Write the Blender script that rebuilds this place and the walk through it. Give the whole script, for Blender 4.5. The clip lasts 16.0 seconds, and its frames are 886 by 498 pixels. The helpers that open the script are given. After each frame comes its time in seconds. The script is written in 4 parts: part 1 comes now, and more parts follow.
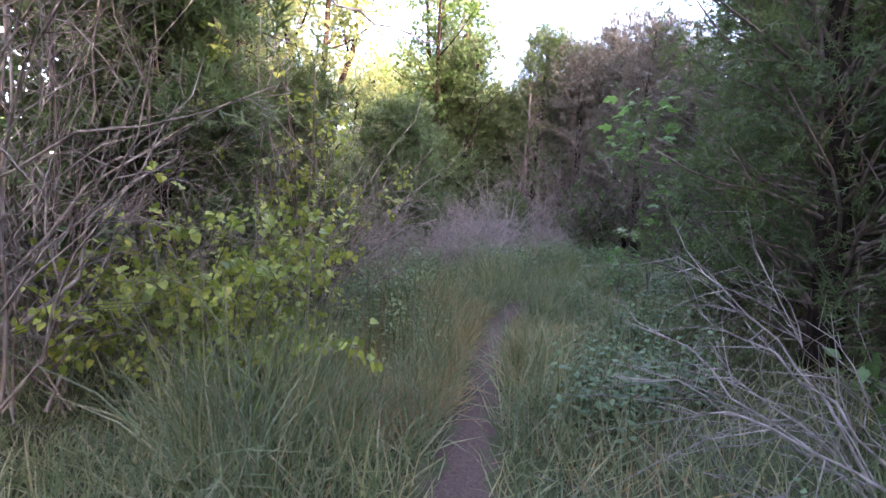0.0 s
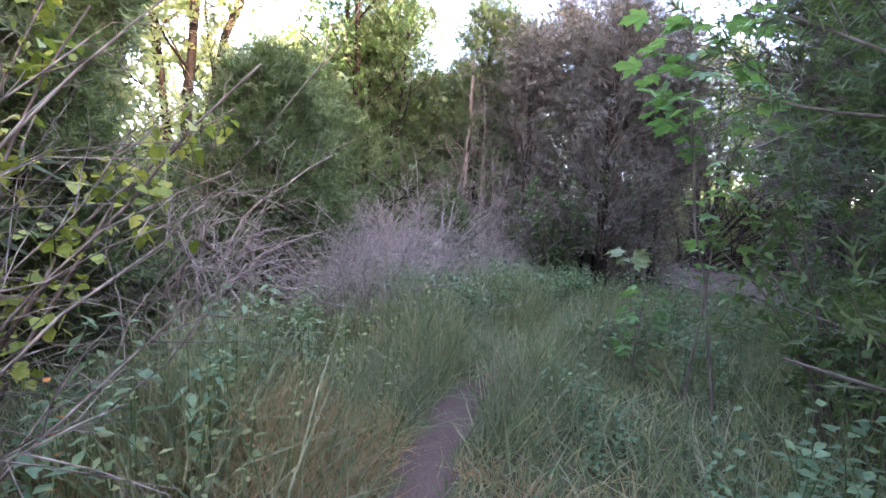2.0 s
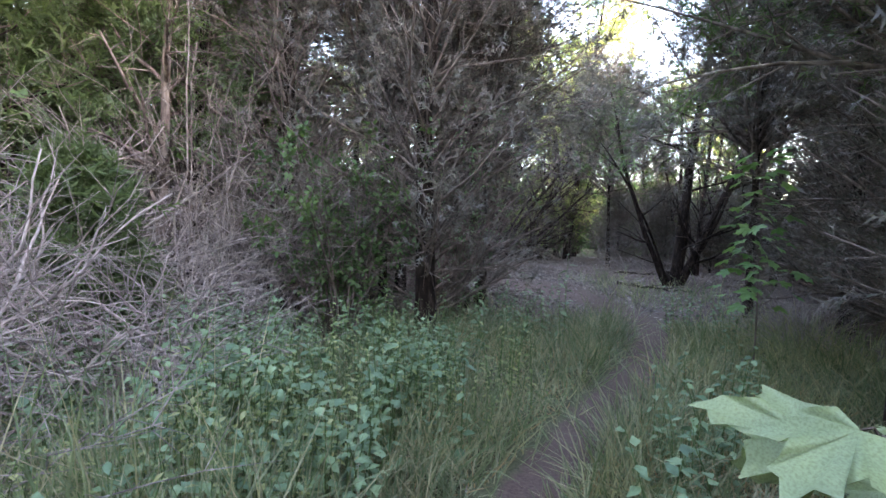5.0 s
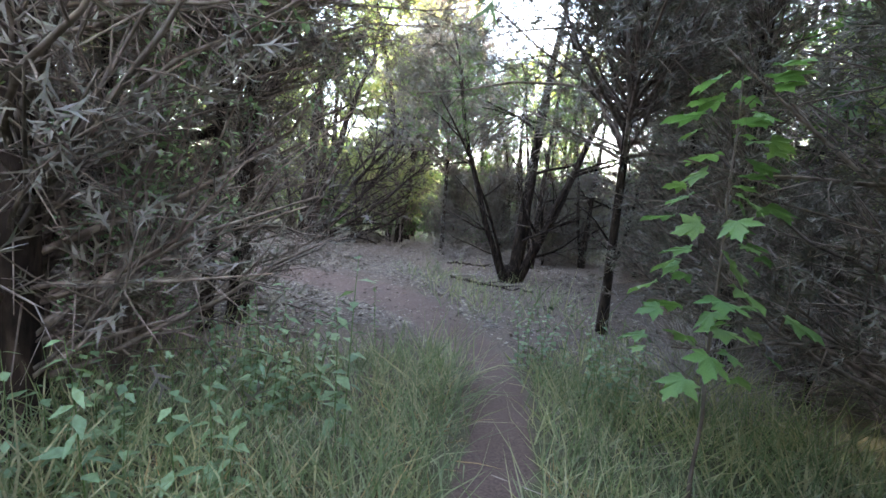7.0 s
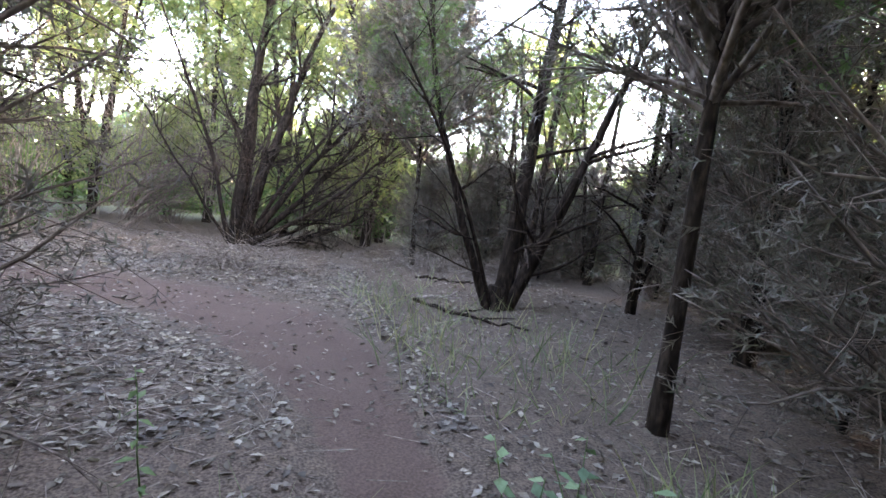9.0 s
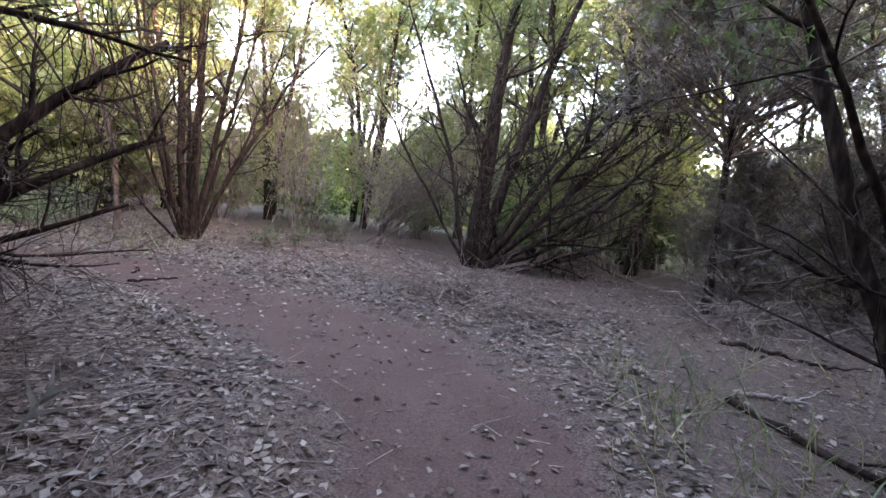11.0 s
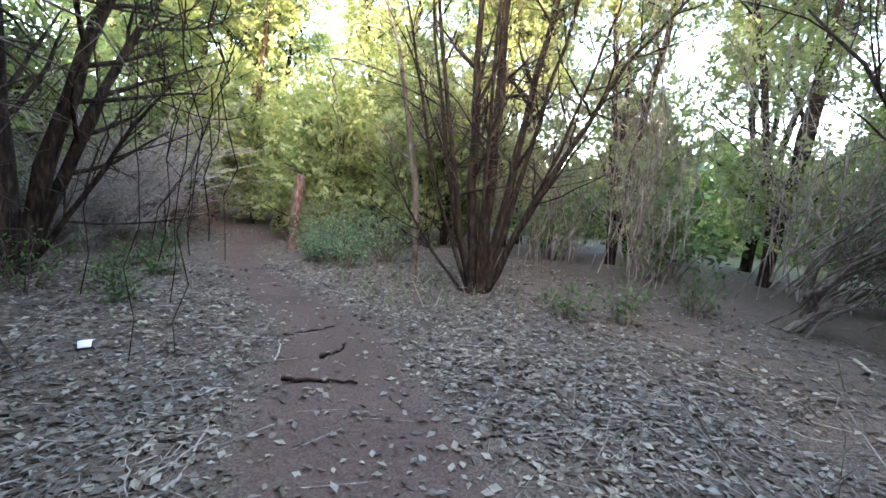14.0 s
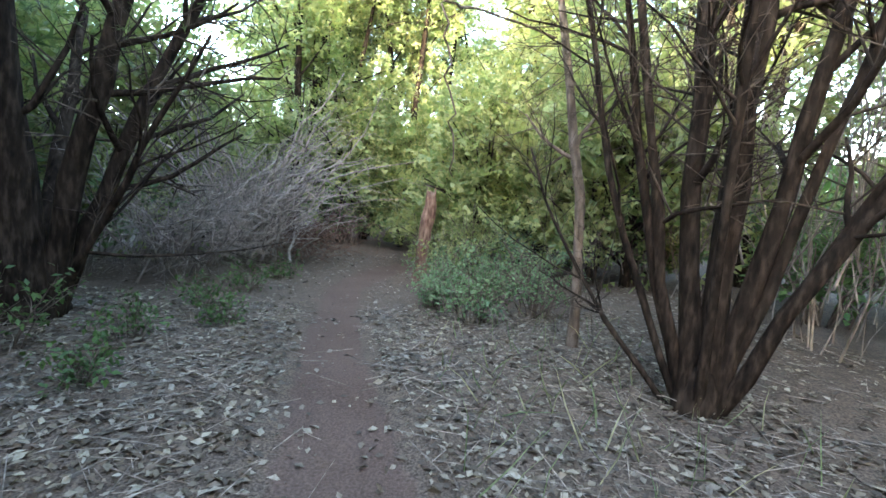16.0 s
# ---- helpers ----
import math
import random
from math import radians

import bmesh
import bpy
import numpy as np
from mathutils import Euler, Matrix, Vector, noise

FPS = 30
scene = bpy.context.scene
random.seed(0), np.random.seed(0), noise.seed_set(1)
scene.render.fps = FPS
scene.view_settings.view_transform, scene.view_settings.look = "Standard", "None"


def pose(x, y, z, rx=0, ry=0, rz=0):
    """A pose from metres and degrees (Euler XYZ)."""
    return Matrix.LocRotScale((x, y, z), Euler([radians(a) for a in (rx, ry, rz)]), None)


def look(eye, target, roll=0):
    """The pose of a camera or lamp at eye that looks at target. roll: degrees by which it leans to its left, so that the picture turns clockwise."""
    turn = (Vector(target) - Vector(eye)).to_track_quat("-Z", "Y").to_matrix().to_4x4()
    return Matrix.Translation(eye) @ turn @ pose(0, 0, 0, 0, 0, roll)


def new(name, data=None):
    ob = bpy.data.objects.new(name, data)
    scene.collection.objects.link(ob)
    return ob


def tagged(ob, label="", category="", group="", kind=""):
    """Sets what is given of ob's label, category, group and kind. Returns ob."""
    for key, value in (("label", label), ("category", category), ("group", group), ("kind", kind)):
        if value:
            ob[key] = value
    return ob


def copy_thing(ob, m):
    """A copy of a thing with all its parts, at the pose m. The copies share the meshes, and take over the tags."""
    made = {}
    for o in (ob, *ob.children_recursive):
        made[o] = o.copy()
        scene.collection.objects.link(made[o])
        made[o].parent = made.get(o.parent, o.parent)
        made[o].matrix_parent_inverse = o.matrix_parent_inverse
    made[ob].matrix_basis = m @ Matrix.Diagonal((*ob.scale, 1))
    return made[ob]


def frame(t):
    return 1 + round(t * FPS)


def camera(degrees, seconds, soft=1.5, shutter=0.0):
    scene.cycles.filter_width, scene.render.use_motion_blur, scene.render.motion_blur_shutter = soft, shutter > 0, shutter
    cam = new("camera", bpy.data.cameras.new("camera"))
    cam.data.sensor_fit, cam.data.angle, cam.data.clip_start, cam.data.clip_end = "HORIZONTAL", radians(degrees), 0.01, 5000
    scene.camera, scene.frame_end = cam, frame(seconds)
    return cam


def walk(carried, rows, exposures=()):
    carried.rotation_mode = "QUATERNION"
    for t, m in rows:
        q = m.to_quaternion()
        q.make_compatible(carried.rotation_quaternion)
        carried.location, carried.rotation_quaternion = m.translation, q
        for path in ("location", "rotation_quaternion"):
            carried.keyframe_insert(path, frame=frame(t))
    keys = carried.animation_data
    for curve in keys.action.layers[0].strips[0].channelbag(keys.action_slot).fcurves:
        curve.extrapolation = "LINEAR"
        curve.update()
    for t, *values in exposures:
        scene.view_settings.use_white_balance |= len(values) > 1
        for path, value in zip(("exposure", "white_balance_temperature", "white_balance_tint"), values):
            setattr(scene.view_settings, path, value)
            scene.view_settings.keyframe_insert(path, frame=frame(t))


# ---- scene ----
cam = camera(89.5, 16.0, soft=1.6)

EYE = 1.39
PATH = [  # seconds, x, y, z, pitch, roll, yaw
    (0.0, 0.74, -14.02, 1.01, -3.11, -2.69, 39.42), (0.5, 0.29, -13.43, 1.04, -2.81, -3.11, 37.24),
    (1.0, -0.06, -12.76, 1.05, -2.6, -3.42, 35.05), (1.5, -0.49, -12.09, 1.1, -2.59, -3.43, 32.94),
    (2.0, -0.83, -11.45, 1.15, -2.0, -3.61, 31.25), (2.5, -1.17, -10.7, 1.22, -1.67, -3.51, 29.04),
    (3.0, -1.48, -10.0, 1.24, -1.16, -3.4, 27.03), (3.5, -1.73, -9.22, 1.29, -1.36, -3.34, 23.61),
    (4.0, -2.03, -8.53, 1.32, -1.39, -3.1, 19.2), (4.5, -2.16, -7.81, 1.33, -1.63, -2.22, 12.16),
    (5.0, -2.28, -7.01, 1.39, -2.68, -1.49, 4.04), (5.2, -2.28, -6.7, 1.39, -3.0, -1.6, 0.8),
    (6.2, -1.93, -5.3, 1.39, -3.9, -4.0, -11.5),
    (7.3, -1.27, -3.81, 1.39, -4.32, -5.86, -17.07), (7.5, -1.15, -3.56, 1.39, -4.04, -6.0, -17.69),
    (8.0, -0.79, -2.96, 1.39, -4.06, -5.3, -19.41), (8.2, -0.67, -2.71, 1.39, -3.7, -5.9, -20.19),
    (9.3, -0.1, -1.25, 1.4, -4.2, -6.9, -14.5),
    (10.5, 0.06, 0.28, 1.42, -4.9, -7.0, 4.9), (11.0, 0.05, 0.96, 1.42, -5.8, -6.4, 15.5),
    (11.5, 0.01, 1.61, 1.39, -5.8, -6.0, 25.2), (12.0, -0.2, 2.29, 1.45, -5.5, -5.5, 33.6),
    (12.5, -0.47, 2.94, 1.5, -6.9, -5.4, 42.6), (13.0, -0.79, 3.58, 1.49, -6.9, -5.3, 49.7),
    (13.5, -1.23, 4.12, 1.52, -6.5, -5.0, 56.7), (14.0, -1.7, 4.65, 1.47, -6.3, -5.0, 61.8),
    (14.5, -2.29, 5.04, 1.46, -6.0, -4.9, 66.2), (15.0, -2.88, 5.42, 1.46, -5.8, -5.3, 73.2),
    (15.5, -3.57, 5.72, 1.46, -5.8, -5.4, 76.7), (16.0, -4.21, 5.95, 1.51, -5.6, -4.8, 83.9),
]
walk(cam, [(t, pose(x, y, z, 90 + p, r, w)) for t, x, y, z, p, r, w in PATH],
     exposures=[(0.0, 4.85, 6700, 36), (2.5, 5.2, 6600, 32), (4.0, 5.2, 6900, 30), (5.0, 5.3, 7000, 26), (8.0, 5.9, 7500, 20), (10.5, 5.25, 7500, 34), (13.0, 5.05, 7100, 20), (16.0, 5.05, 6500, 4)])

# ---- light ----
SUN_EL, SUN_AZ = 12.0, 340.0  # degrees; azimuth counted from +x towards +y
world = bpy.data.worlds.new("sky")
scene.world = world
world.use_nodes = True
wn = world.node_tree.nodes
sky = wn.new("ShaderNodeTexSky")
sky.sky_type, sky.sun_disc = "NISHITA", False
sky.sun_elevation, sky.sun_rotation = radians(SUN_EL), radians(90 - SUN_AZ)
sky.air_density, sky.dust_density = 1.0, 2.0
world.node_tree.links.new(sky.outputs[0], wn["Background"].inputs[0])
wn["Background"].inputs[1].default_value = 0.15
sun = new("sun", bpy.data.lights.new("sun", "SUN"))
sun.data.energy, sun.data.angle, sun.data.color = 2.0, radians(3), (1.0, 0.88, 0.66)
a, e = radians(SUN_AZ), radians(SUN_EL)
sun.matrix_world = look((0, 0, 30), Vector((0, 0, 30)) - Vector((math.cos(a) * math.cos(e), math.sin(a) * math.cos(e), math.sin(e))))


# ---- materials ----
def nodes(name):
    m = bpy.data.materials.new(name)
    m.use_nodes = True
    t = m.node_tree
    return m, t, t.nodes["Principled BSDF"], t.nodes["Material Output"]


def ramp(t, source, stops):
    r = t.nodes.new("ShaderNodeValToRGB")
    el = r.color_ramp.elements
    while len(el) < len(stops):
        el.new(0.5)
    for s, (p, c) in zip(el, stops):
        s.position, s.color = p, (*c, 1)
    t.links.new(source, r.inputs[0])
    return r.outputs[0]


def noise_tex(t, scale, detail=4, source="Object"):
    co = t.nodes.new("ShaderNodeTexCoord")
    n = t.nodes.new("ShaderNodeTexNoise")
    n.inputs["Scale"].default_value, n.inputs["Detail"].default_value = scale, detail
    t.links.new(co.outputs[source], n.inputs["Vector"])
    return n.outputs[0]


def blend(t, fac, a_, b_, mode="MIX"):
    m = t.nodes.new("ShaderNodeMix")
    m.data_type, m.blend_type = "RGBA", mode
    for k, v in ((0, fac), (6, a_), (7, b_)):
        if isinstance(v, (int, float)):
            m.inputs[k].default_value = v
        elif isinstance(v, tuple):
            m.inputs[k].default_value = (*v, 1)
        else:
            t.links.new(v, m.inputs[k])
    return m.outputs[2]


def leaf_mat(name, cols, rough=0.5, through_=0.35, island=True):
    """Leaves: each its own tone, a little spotted, letting some light through."""
    m, t, p, out = nodes(name)
    if island:
        src = t.nodes.new("ShaderNodeNewGeometry").outputs["Random Per Island"]
    else:
        src = t.nodes.new("ShaderNodeObjectInfo").outputs["Random"]
    k = len(cols) - 1
    c = ramp(t, src, [(i / k, col) for i, col in enumerate(cols)])
    spots = ramp(t, noise_tex(t, 45, 3), [(0.35, (0.62, 0.6, 0.5)), (0.6, (1, 1, 1))])
    c = blend(t, 0.7, c, spots, "MULTIPLY")
    big = ramp(t, noise_tex(t, 1.3, 2), [(0.3, (0.75, 0.78, 0.8)), (0.7, (1.12, 1.08, 0.95))])
    c = blend(t, 1.0, c, big, "MULTIPLY")
    t.links.new(c, p.inputs["Base Color"])
    p.inputs["Roughness"].default_value = rough
    p.inputs["Specular IOR Level"].default_value = 0.3
    tr = t.nodes.new("ShaderNodeBsdfTranslucent")
    warm = blend(t, 1.0, c, (1.2, 1.25, 0.75), "MULTIPLY")
    t.links.new(warm, tr.inputs[0])
    mx = t.nodes.new("ShaderNodeMixShader")
    mx.inputs[0].default_value = through_
    t.links.new(p.outputs[0], mx.inputs[1])
    t.links.new(tr.outputs[0], mx.inputs[2])
    t.links.new(mx.outputs[0], out.inputs[0])
    return m


def bark_mat(name, dark, mid, light, scale=30, bump=0.6):
    """Fibrous bark: streaks along the stem, lichen-grey patches."""
    m, t, p, out = nodes(name)
    co = t.nodes.new("ShaderNodeTexCoord")
    mp = t.nodes.new("ShaderNodeMapping")
    mp.inputs["Scale"].default_value = (1, 1, 0.28)
    t.links.new(co.outputs["Object"], mp.inputs[0])
    n = t.nodes.new("ShaderNodeTexNoise")
    n.inputs["Scale"].default_value, n.inputs["Detail"].default_value = scale, 6
    t.links.new(mp.outputs[0], n.inputs["Vector"])
    c = ramp(t, n.outputs[0], [(0.3, dark), (0.5, mid), (0.72, light)])
    patch = ramp(t, noise_tex(t, 3.5, 3), [(0.45, (0, 0, 0)), (0.7, (1, 1, 1))])
    c = blend(t, 0.35, c, blend(t, patch, c, light), "MIX")
    isl = t.nodes.new("ShaderNodeNewGeometry").outputs["Random Per Island"]
    tone = ramp(t, isl, [(0, (0.7, 0.7, 0.7)), (1, (1.25, 1.2, 1.15))])
    c = blend(t, 1.0, c, tone, "MULTIPLY")
    t.links.new(c, p.inputs["Base Color"])
    p.inputs["Roughness"].default_value = 0.9
    p.inputs["Specular IOR Level"].default_value = 0.04
    b = t.nodes.new("ShaderNodeBump")
    b.inputs["Strength"].default_value, b.inputs["Distance"].default_value = bump, 0.02
    t.links.new(n.outputs[0], b.inputs["Height"])
    t.links.new(b.outputs[0], p.inputs["Normal"])
    return m


def ground_mat():
    """Soil of the trodden path, leaf mould of the grove, thatch of the meadow, mixed by where they lie."""
    m, t, p, out = nodes("soil")
    at = t.nodes.new("ShaderNodeAttribute")
    at.attribute_name = "cover"
    sep = t.nodes.new("ShaderNodeSeparateColor")
    t.links.new(at.outputs[0], sep.inputs[0])
    fine, mid, big = noise_tex(t, 60, 6), noise_tex(t, 9, 6), noise_tex(t, 1.4, 4)
    soil = blend(t, 0.55, ramp(t, big, [(0.3, (0.06, 0.037, 0.03)), (0.7, (0.1, 0.066, 0.055))]),
                 ramp(t, fine, [(0.3, (0.03, 0.02, 0.016)), (0.7, (0.125, 0.086, 0.072))]))
    mould = blend(t, 0.6, ramp(t, mid, [(0.3, (0.02, 0.014, 0.011)), (0.55, (0.058, 0.039, 0.029)), (0.75, (0.115, 0.08, 0.06))]),
                  ramp(t, fine, [(0.35, (0.03, 0.022, 0.019)), (0.65, (0.17, 0.13, 0.105))]))
    thatch = blend(t, 0.5, ramp(t, mid, [(0.3, (0.035, 0.042, 0.02)), (0.7, (0.075, 0.08, 0.04))]),
                   ramp(t, fine, [(0.35, (0.03, 0.03, 0.016)), (0.65, (0.1, 0.095, 0.05))]))
    c = blend(t, sep.outputs[1], mould, thatch)
    edge = t.nodes.new("ShaderNodeMath")
    edge.operation = "MULTIPLY_ADD"
    edge.inputs[1].default_value = 0.7
    t.links.new(mid, edge.inputs[0])
    t.links.new(sep.outputs[0], edge.inputs[2])
    f = ramp(t, edge.outputs[0], [(0.72, (0, 0, 0)), (0.95, (1, 1, 1))])
    c = blend(t, f, c, soil)
    t.links.new(c, p.inputs["Base Color"])
    p.inputs["Roughness"].default_value = 0.95
    p.inputs["Specular IOR Level"].default_value = 0.1
    b = t.nodes.new("ShaderNodeBump")
    b.inputs["Strength"].default_value, b.inputs["Distance"].default_value = 0.7, 0.03
    t.links.new(blend(t, 0.5, fine, mid), b.inputs["Height"])
    t.links.new(b.outputs[0], p.inputs["Normal"])
    return m


M_SOIL = ground_mat()
M_BARK = bark_mat("dark shaggy bark", (0.006, 0.005, 0.0045), (0.016, 0.0115, 0.0095), (0.05, 0.037, 0.03), 22, 0.9)
# The brown twigs again, with a backlit silhouette's darkness put into the colour.
M_SILHOUETTE = bark_mat("brown twigs darkened to silhouettes", (0.022, 0.016, 0.013), (0.05, 0.038, 0.031), (0.11, 0.088, 0.075), 18, 0.2)
M_GREYBARK = bark_mat("weathered grey wood", (0.12, 0.1, 0.09), (0.25, 0.215, 0.2), (0.42, 0.38, 0.355), 22)
M_TWIG = bark_mat("brown twigs", (0.045, 0.034, 0.029), (0.1, 0.078, 0.066), (0.2, 0.165, 0.145), 18, 0.2)
M_DEADTWIG = bark_mat("dead grey twigs", (0.11, 0.092, 0.085), (0.21, 0.178, 0.166), (0.35, 0.31, 0.287), 18, 0.2)
M_REDWOOD = bark_mat("torn reddish wood", (0.045, 0.024, 0.019), (0.11, 0.066, 0.053), (0.2, 0.14, 0.115), 24)
M_STICK = bark_mat("straw-grey sticks", (0.13, 0.105, 0.085), (0.25, 0.2, 0.165), (0.42, 0.36, 0.3), 18, 0.2)
M_CEDAR = leaf_mat("cedar sprays", [(0.055, 0.085, 0.04), (0.08, 0.12, 0.052), (0.11, 0.155, 0.068), (0.075, 0.105, 0.06)], 0.6, 0.4)
M_BROWNSPRAY = leaf_mat("browned cedar sprays", [(0.08, 0.07, 0.066), (0.125, 0.11, 0.105), (0.175, 0.155, 0.147), (0.075, 0.085, 0.066)], 0.8, 0.15)
M_VINE = leaf_mat("vine leaves", [(0.11, 0.15, 0.03), (0.2, 0.25, 0.05), (0.27, 0.32, 0.07), (0.33, 0.32, 0.07)], 0.4, 0.35)
M_LEAF = leaf_mat("green leaves", [(0.045, 0.09, 0.03), (0.075, 0.13, 0.045), (0.1, 0.16, 0.06)], 0.5, 0.35)
M_BLUELEAF = leaf_mat("matt blue-green weed leaves", [(0.08, 0.14, 0.085), (0.13, 0.2, 0.115), (0.18, 0.26, 0.15)], 0.6, 0.3)
# Lighter and yellower than M_LEAF: the woods' sunlit glow is put into the colour.
M_YELLOWLEAF = leaf_mat("yellow-green leaves", [(0.15, 0.2, 0.095), (0.22, 0.265, 0.125), (0.3, 0.31, 0.16), (0.18, 0.23, 0.12)], 0.5, 0.5)
M_MAPLE = leaf_mat("maple leaf", [(0.1, 0.21, 0.08), (0.14, 0.26, 0.1), (0.19, 0.31, 0.12)], 0.45, 0.45, island=False)
M_PALELEAF = leaf_mat("pale maple leaf", [(0.17, 0.22, 0.11), (0.22, 0.27, 0.14)], 0.5, 0.3, island=False)
M_GRASS = leaf_mat("grass", [(0.09, 0.13, 0.072), (0.14, 0.18, 0.105), (0.19, 0.22, 0.14), (0.26, 0.26, 0.175), (0.36, 0.32, 0.225)], 0.55, 0.4)
M_FALLEN = bark_mat("darker grey-brown twigs", (0.06, 0.048, 0.042), (0.14, 0.115, 0.1), (0.3, 0.26, 0.23), 18, 0.2)
M_DRYGRASS = leaf_mat("dry grass", [(0.24, 0.17, 0.1), (0.33, 0.24, 0.14), (0.4, 0.25, 0.14)], 0.8, 0.25)
M_LITTER = leaf_mat("fallen leaves", [(0.045, 0.033, 0.028), (0.075, 0.055, 0.045), (0.1, 0.077, 0.064), (0.15, 0.122, 0.105), (0.3, 0.265, 0.24), (0.07, 0.042, 0.032)], 0.6, 0.1)
M_FLOWER = leaf_mat("cream flower heads", [(0.3, 0.28, 0.22), (0.38, 0.36, 0.29)], 0.8, 0.2)
M_ORANGE = leaf_mat("orange-red leaves", [(0.5, 0.14, 0.05), (0.55, 0.2, 0.06)], 0.5, 0.3)
M_PAPER, _t, _p, _o = nodes("dirty white paper")
_p.inputs["Base Color"].default_value, _p.inputs["Roughness"].default_value = (0.7, 0.72, 0.74, 1), 0.7

# ---- mesh tools ----
rng = np.random.default_rng(7)


def mesh(name, V, F, mat, smooth=False):
    """A mesh from an array of points and a list of face arrays."""
    me = bpy.data.meshes.new(name)
    V = np.asarray(V, np.float32)
    F = [np.asarray(f, np.int32) for f in F if len(f)]
    loops = np.concatenate([f.ravel() for f in F])
    sizes = np.concatenate([np.full(len(f), f.shape[1], np.int32) for f in F])
    me.vertices.add(len(V))
    me.vertices.foreach_set("co", V.ravel())
    me.loops.add(len(loops))
    me.loops.foreach_set("vertex_index", loops)
    me.polygons.add(len(sizes))
    me.polygons.foreach_set("loop_start", np.concatenate([[0], np.cumsum(sizes)[:-1]]).astype(np.int32))
    if smooth:
        me.polygons.foreach_set("use_smooth", np.ones(len(sizes), bool))
    me.materials.append(mat)
    me.update(calc_edges=True)
    return me


def part(name, me, parent, label=""):
    ob = new(name, me)
    ob.parent = parent
    return tagged(ob, label)


def stuff_part(name, me, parent):
    """A joined rest of pieces too many or too small to count."""
    ob = new(name, me)
    ob.parent = parent
    return tagged(ob, kind="stuff")


def unit(v):
    return v / np.maximum(np.linalg.norm(v, axis=-1, keepdims=True), 1e-9)


def rand_dir(n, zmin=-1.0, zmax=1.0):
    z, a_ = rng.uniform(zmin, zmax, n), rng.uniform(0, 2 * np.pi, n)
    s = np.sqrt(1 - z * z)
    return np.stack([s * np.cos(a_), s * np.sin(a_), z], 1)


def frames_for(d, up=None):
    """Rotations whose y runs along d and whose z is as near to up as it goes."""
    d = unit(d)
    up = rand_dir(len(d)) if up is None else up
    x = unit(np.cross(d, up))
    return np.stack([x, d, np.cross(x, d)], 2)


def scatter(tv, tf, pos, rot, size):
    """Copies of a small template, as one array of points and one of faces."""
    tv, tf = np.asarray(tv, float), [np.asarray(f) for f in tf]
    size = np.asarray(size, float)
    size = size[:, None, None] if size.ndim == 1 else size[:, None, :]
    V = np.einsum("nij,nkj->nki", rot, tv[None] * size) + pos[:, None, :]
    off = (np.arange(len(pos)) * len(tv))[:, None, None]
    return V.reshape(-1, 3), [(f[None] + off).reshape(-1, f.shape[1]) for f in tf]


def join(pieces):
    V, F, n = [], [], 0
    for v, fs in pieces:
        V.append(v)
        F += [f + n for f in fs]
        n += len(v)
    return np.concatenate(V), F


def tubes(P, R, sides=5):
    """Tapered tubes along N polylines P (N, k, 3) with radii R (N, k)."""
    N, k = P.shape[:2]
    T = unit(np.gradient(P, axis=1))
    ref = unit(np.stack([T[:, 0, 1], -T[:, 0, 2], T[:, 0, 0]], 1) + 0.01)[:, None, :]
    X = unit(np.cross(T, np.broadcast_to(ref, T.shape)))
    Y = np.cross(T, X)
    th = np.arange(sides) * 2 * np.pi / sides
    V = P[:, :, None] + R[:, :, None, None] * (np.cos(th)[None, None, :, None] * X[:, :, None] + np.sin(th)[None, None, :, None] * Y[:, :, None])
    i, j = np.meshgrid(np.arange(k - 1), np.arange(sides), indexing="ij")
    j2 = (j + 1) % sides
    q = np.stack([i * sides + j, i * sides + j2, (i + 1) * sides + j2, (i + 1) * sides + j], -1).reshape(-1, 4)
    off = (np.arange(N) * k * sides)[:, None, None]
    F = [(q[None] + off).reshape(-1, 4)]
    cap = (np.arange(sides) + (k - 1) * sides)[None]
    if sides > 3:
        F.append((cap[None] + off).reshape(-1, sides))
    return V.reshape(-1, 3), F


def along(P, u):
    k = P.shape[1] - 1
    i = np.minimum((u * k).astype(int), k - 1)
    f = (u * k - i)[:, None]
    n = np.arange(len(P))
    return P[n, i] * (1 - f) + P[n, i + 1] * f, unit(P[n, i + 1] - P[n, i]), i


def grow(P, R, n, length, angle, span=(0.2, 1.0), k=4, wob=0.15, pull=0.0, taper=0.55, rmin=0.002, rmax=9):
    """n side branches for each polyline: length and angle (degrees) in ranges, pull bends them up (+) or down (-)."""
    par = np.repeat(np.arange(len(P)), n)
    u = rng.uniform(*span, len(par))
    base, T, i = along(P[par], u)
    side = unit(np.cross(T, rand_dir(len(par))))
    a_ = np.radians(rng.uniform(*angle, len(par)))[:, None]
    d = np.cos(a_) * T + np.sin(a_) * side
    L = rng.uniform(*length, len(par)) * (1.15 - 0.5 * u)
    pts = [base]
    for s in range(k - 1):
        d = unit(d + wob * rng.normal(size=d.shape) + np.array([0, 0, pull]))
        pts.append(pts[-1] + d * (L / (k - 1))[:, None])
    r0 = np.clip(R[par, i] * taper, rmin, rmax)
    return np.stack(pts, 1), r0[:, None] * np.linspace(1, 0.35, k)[None]


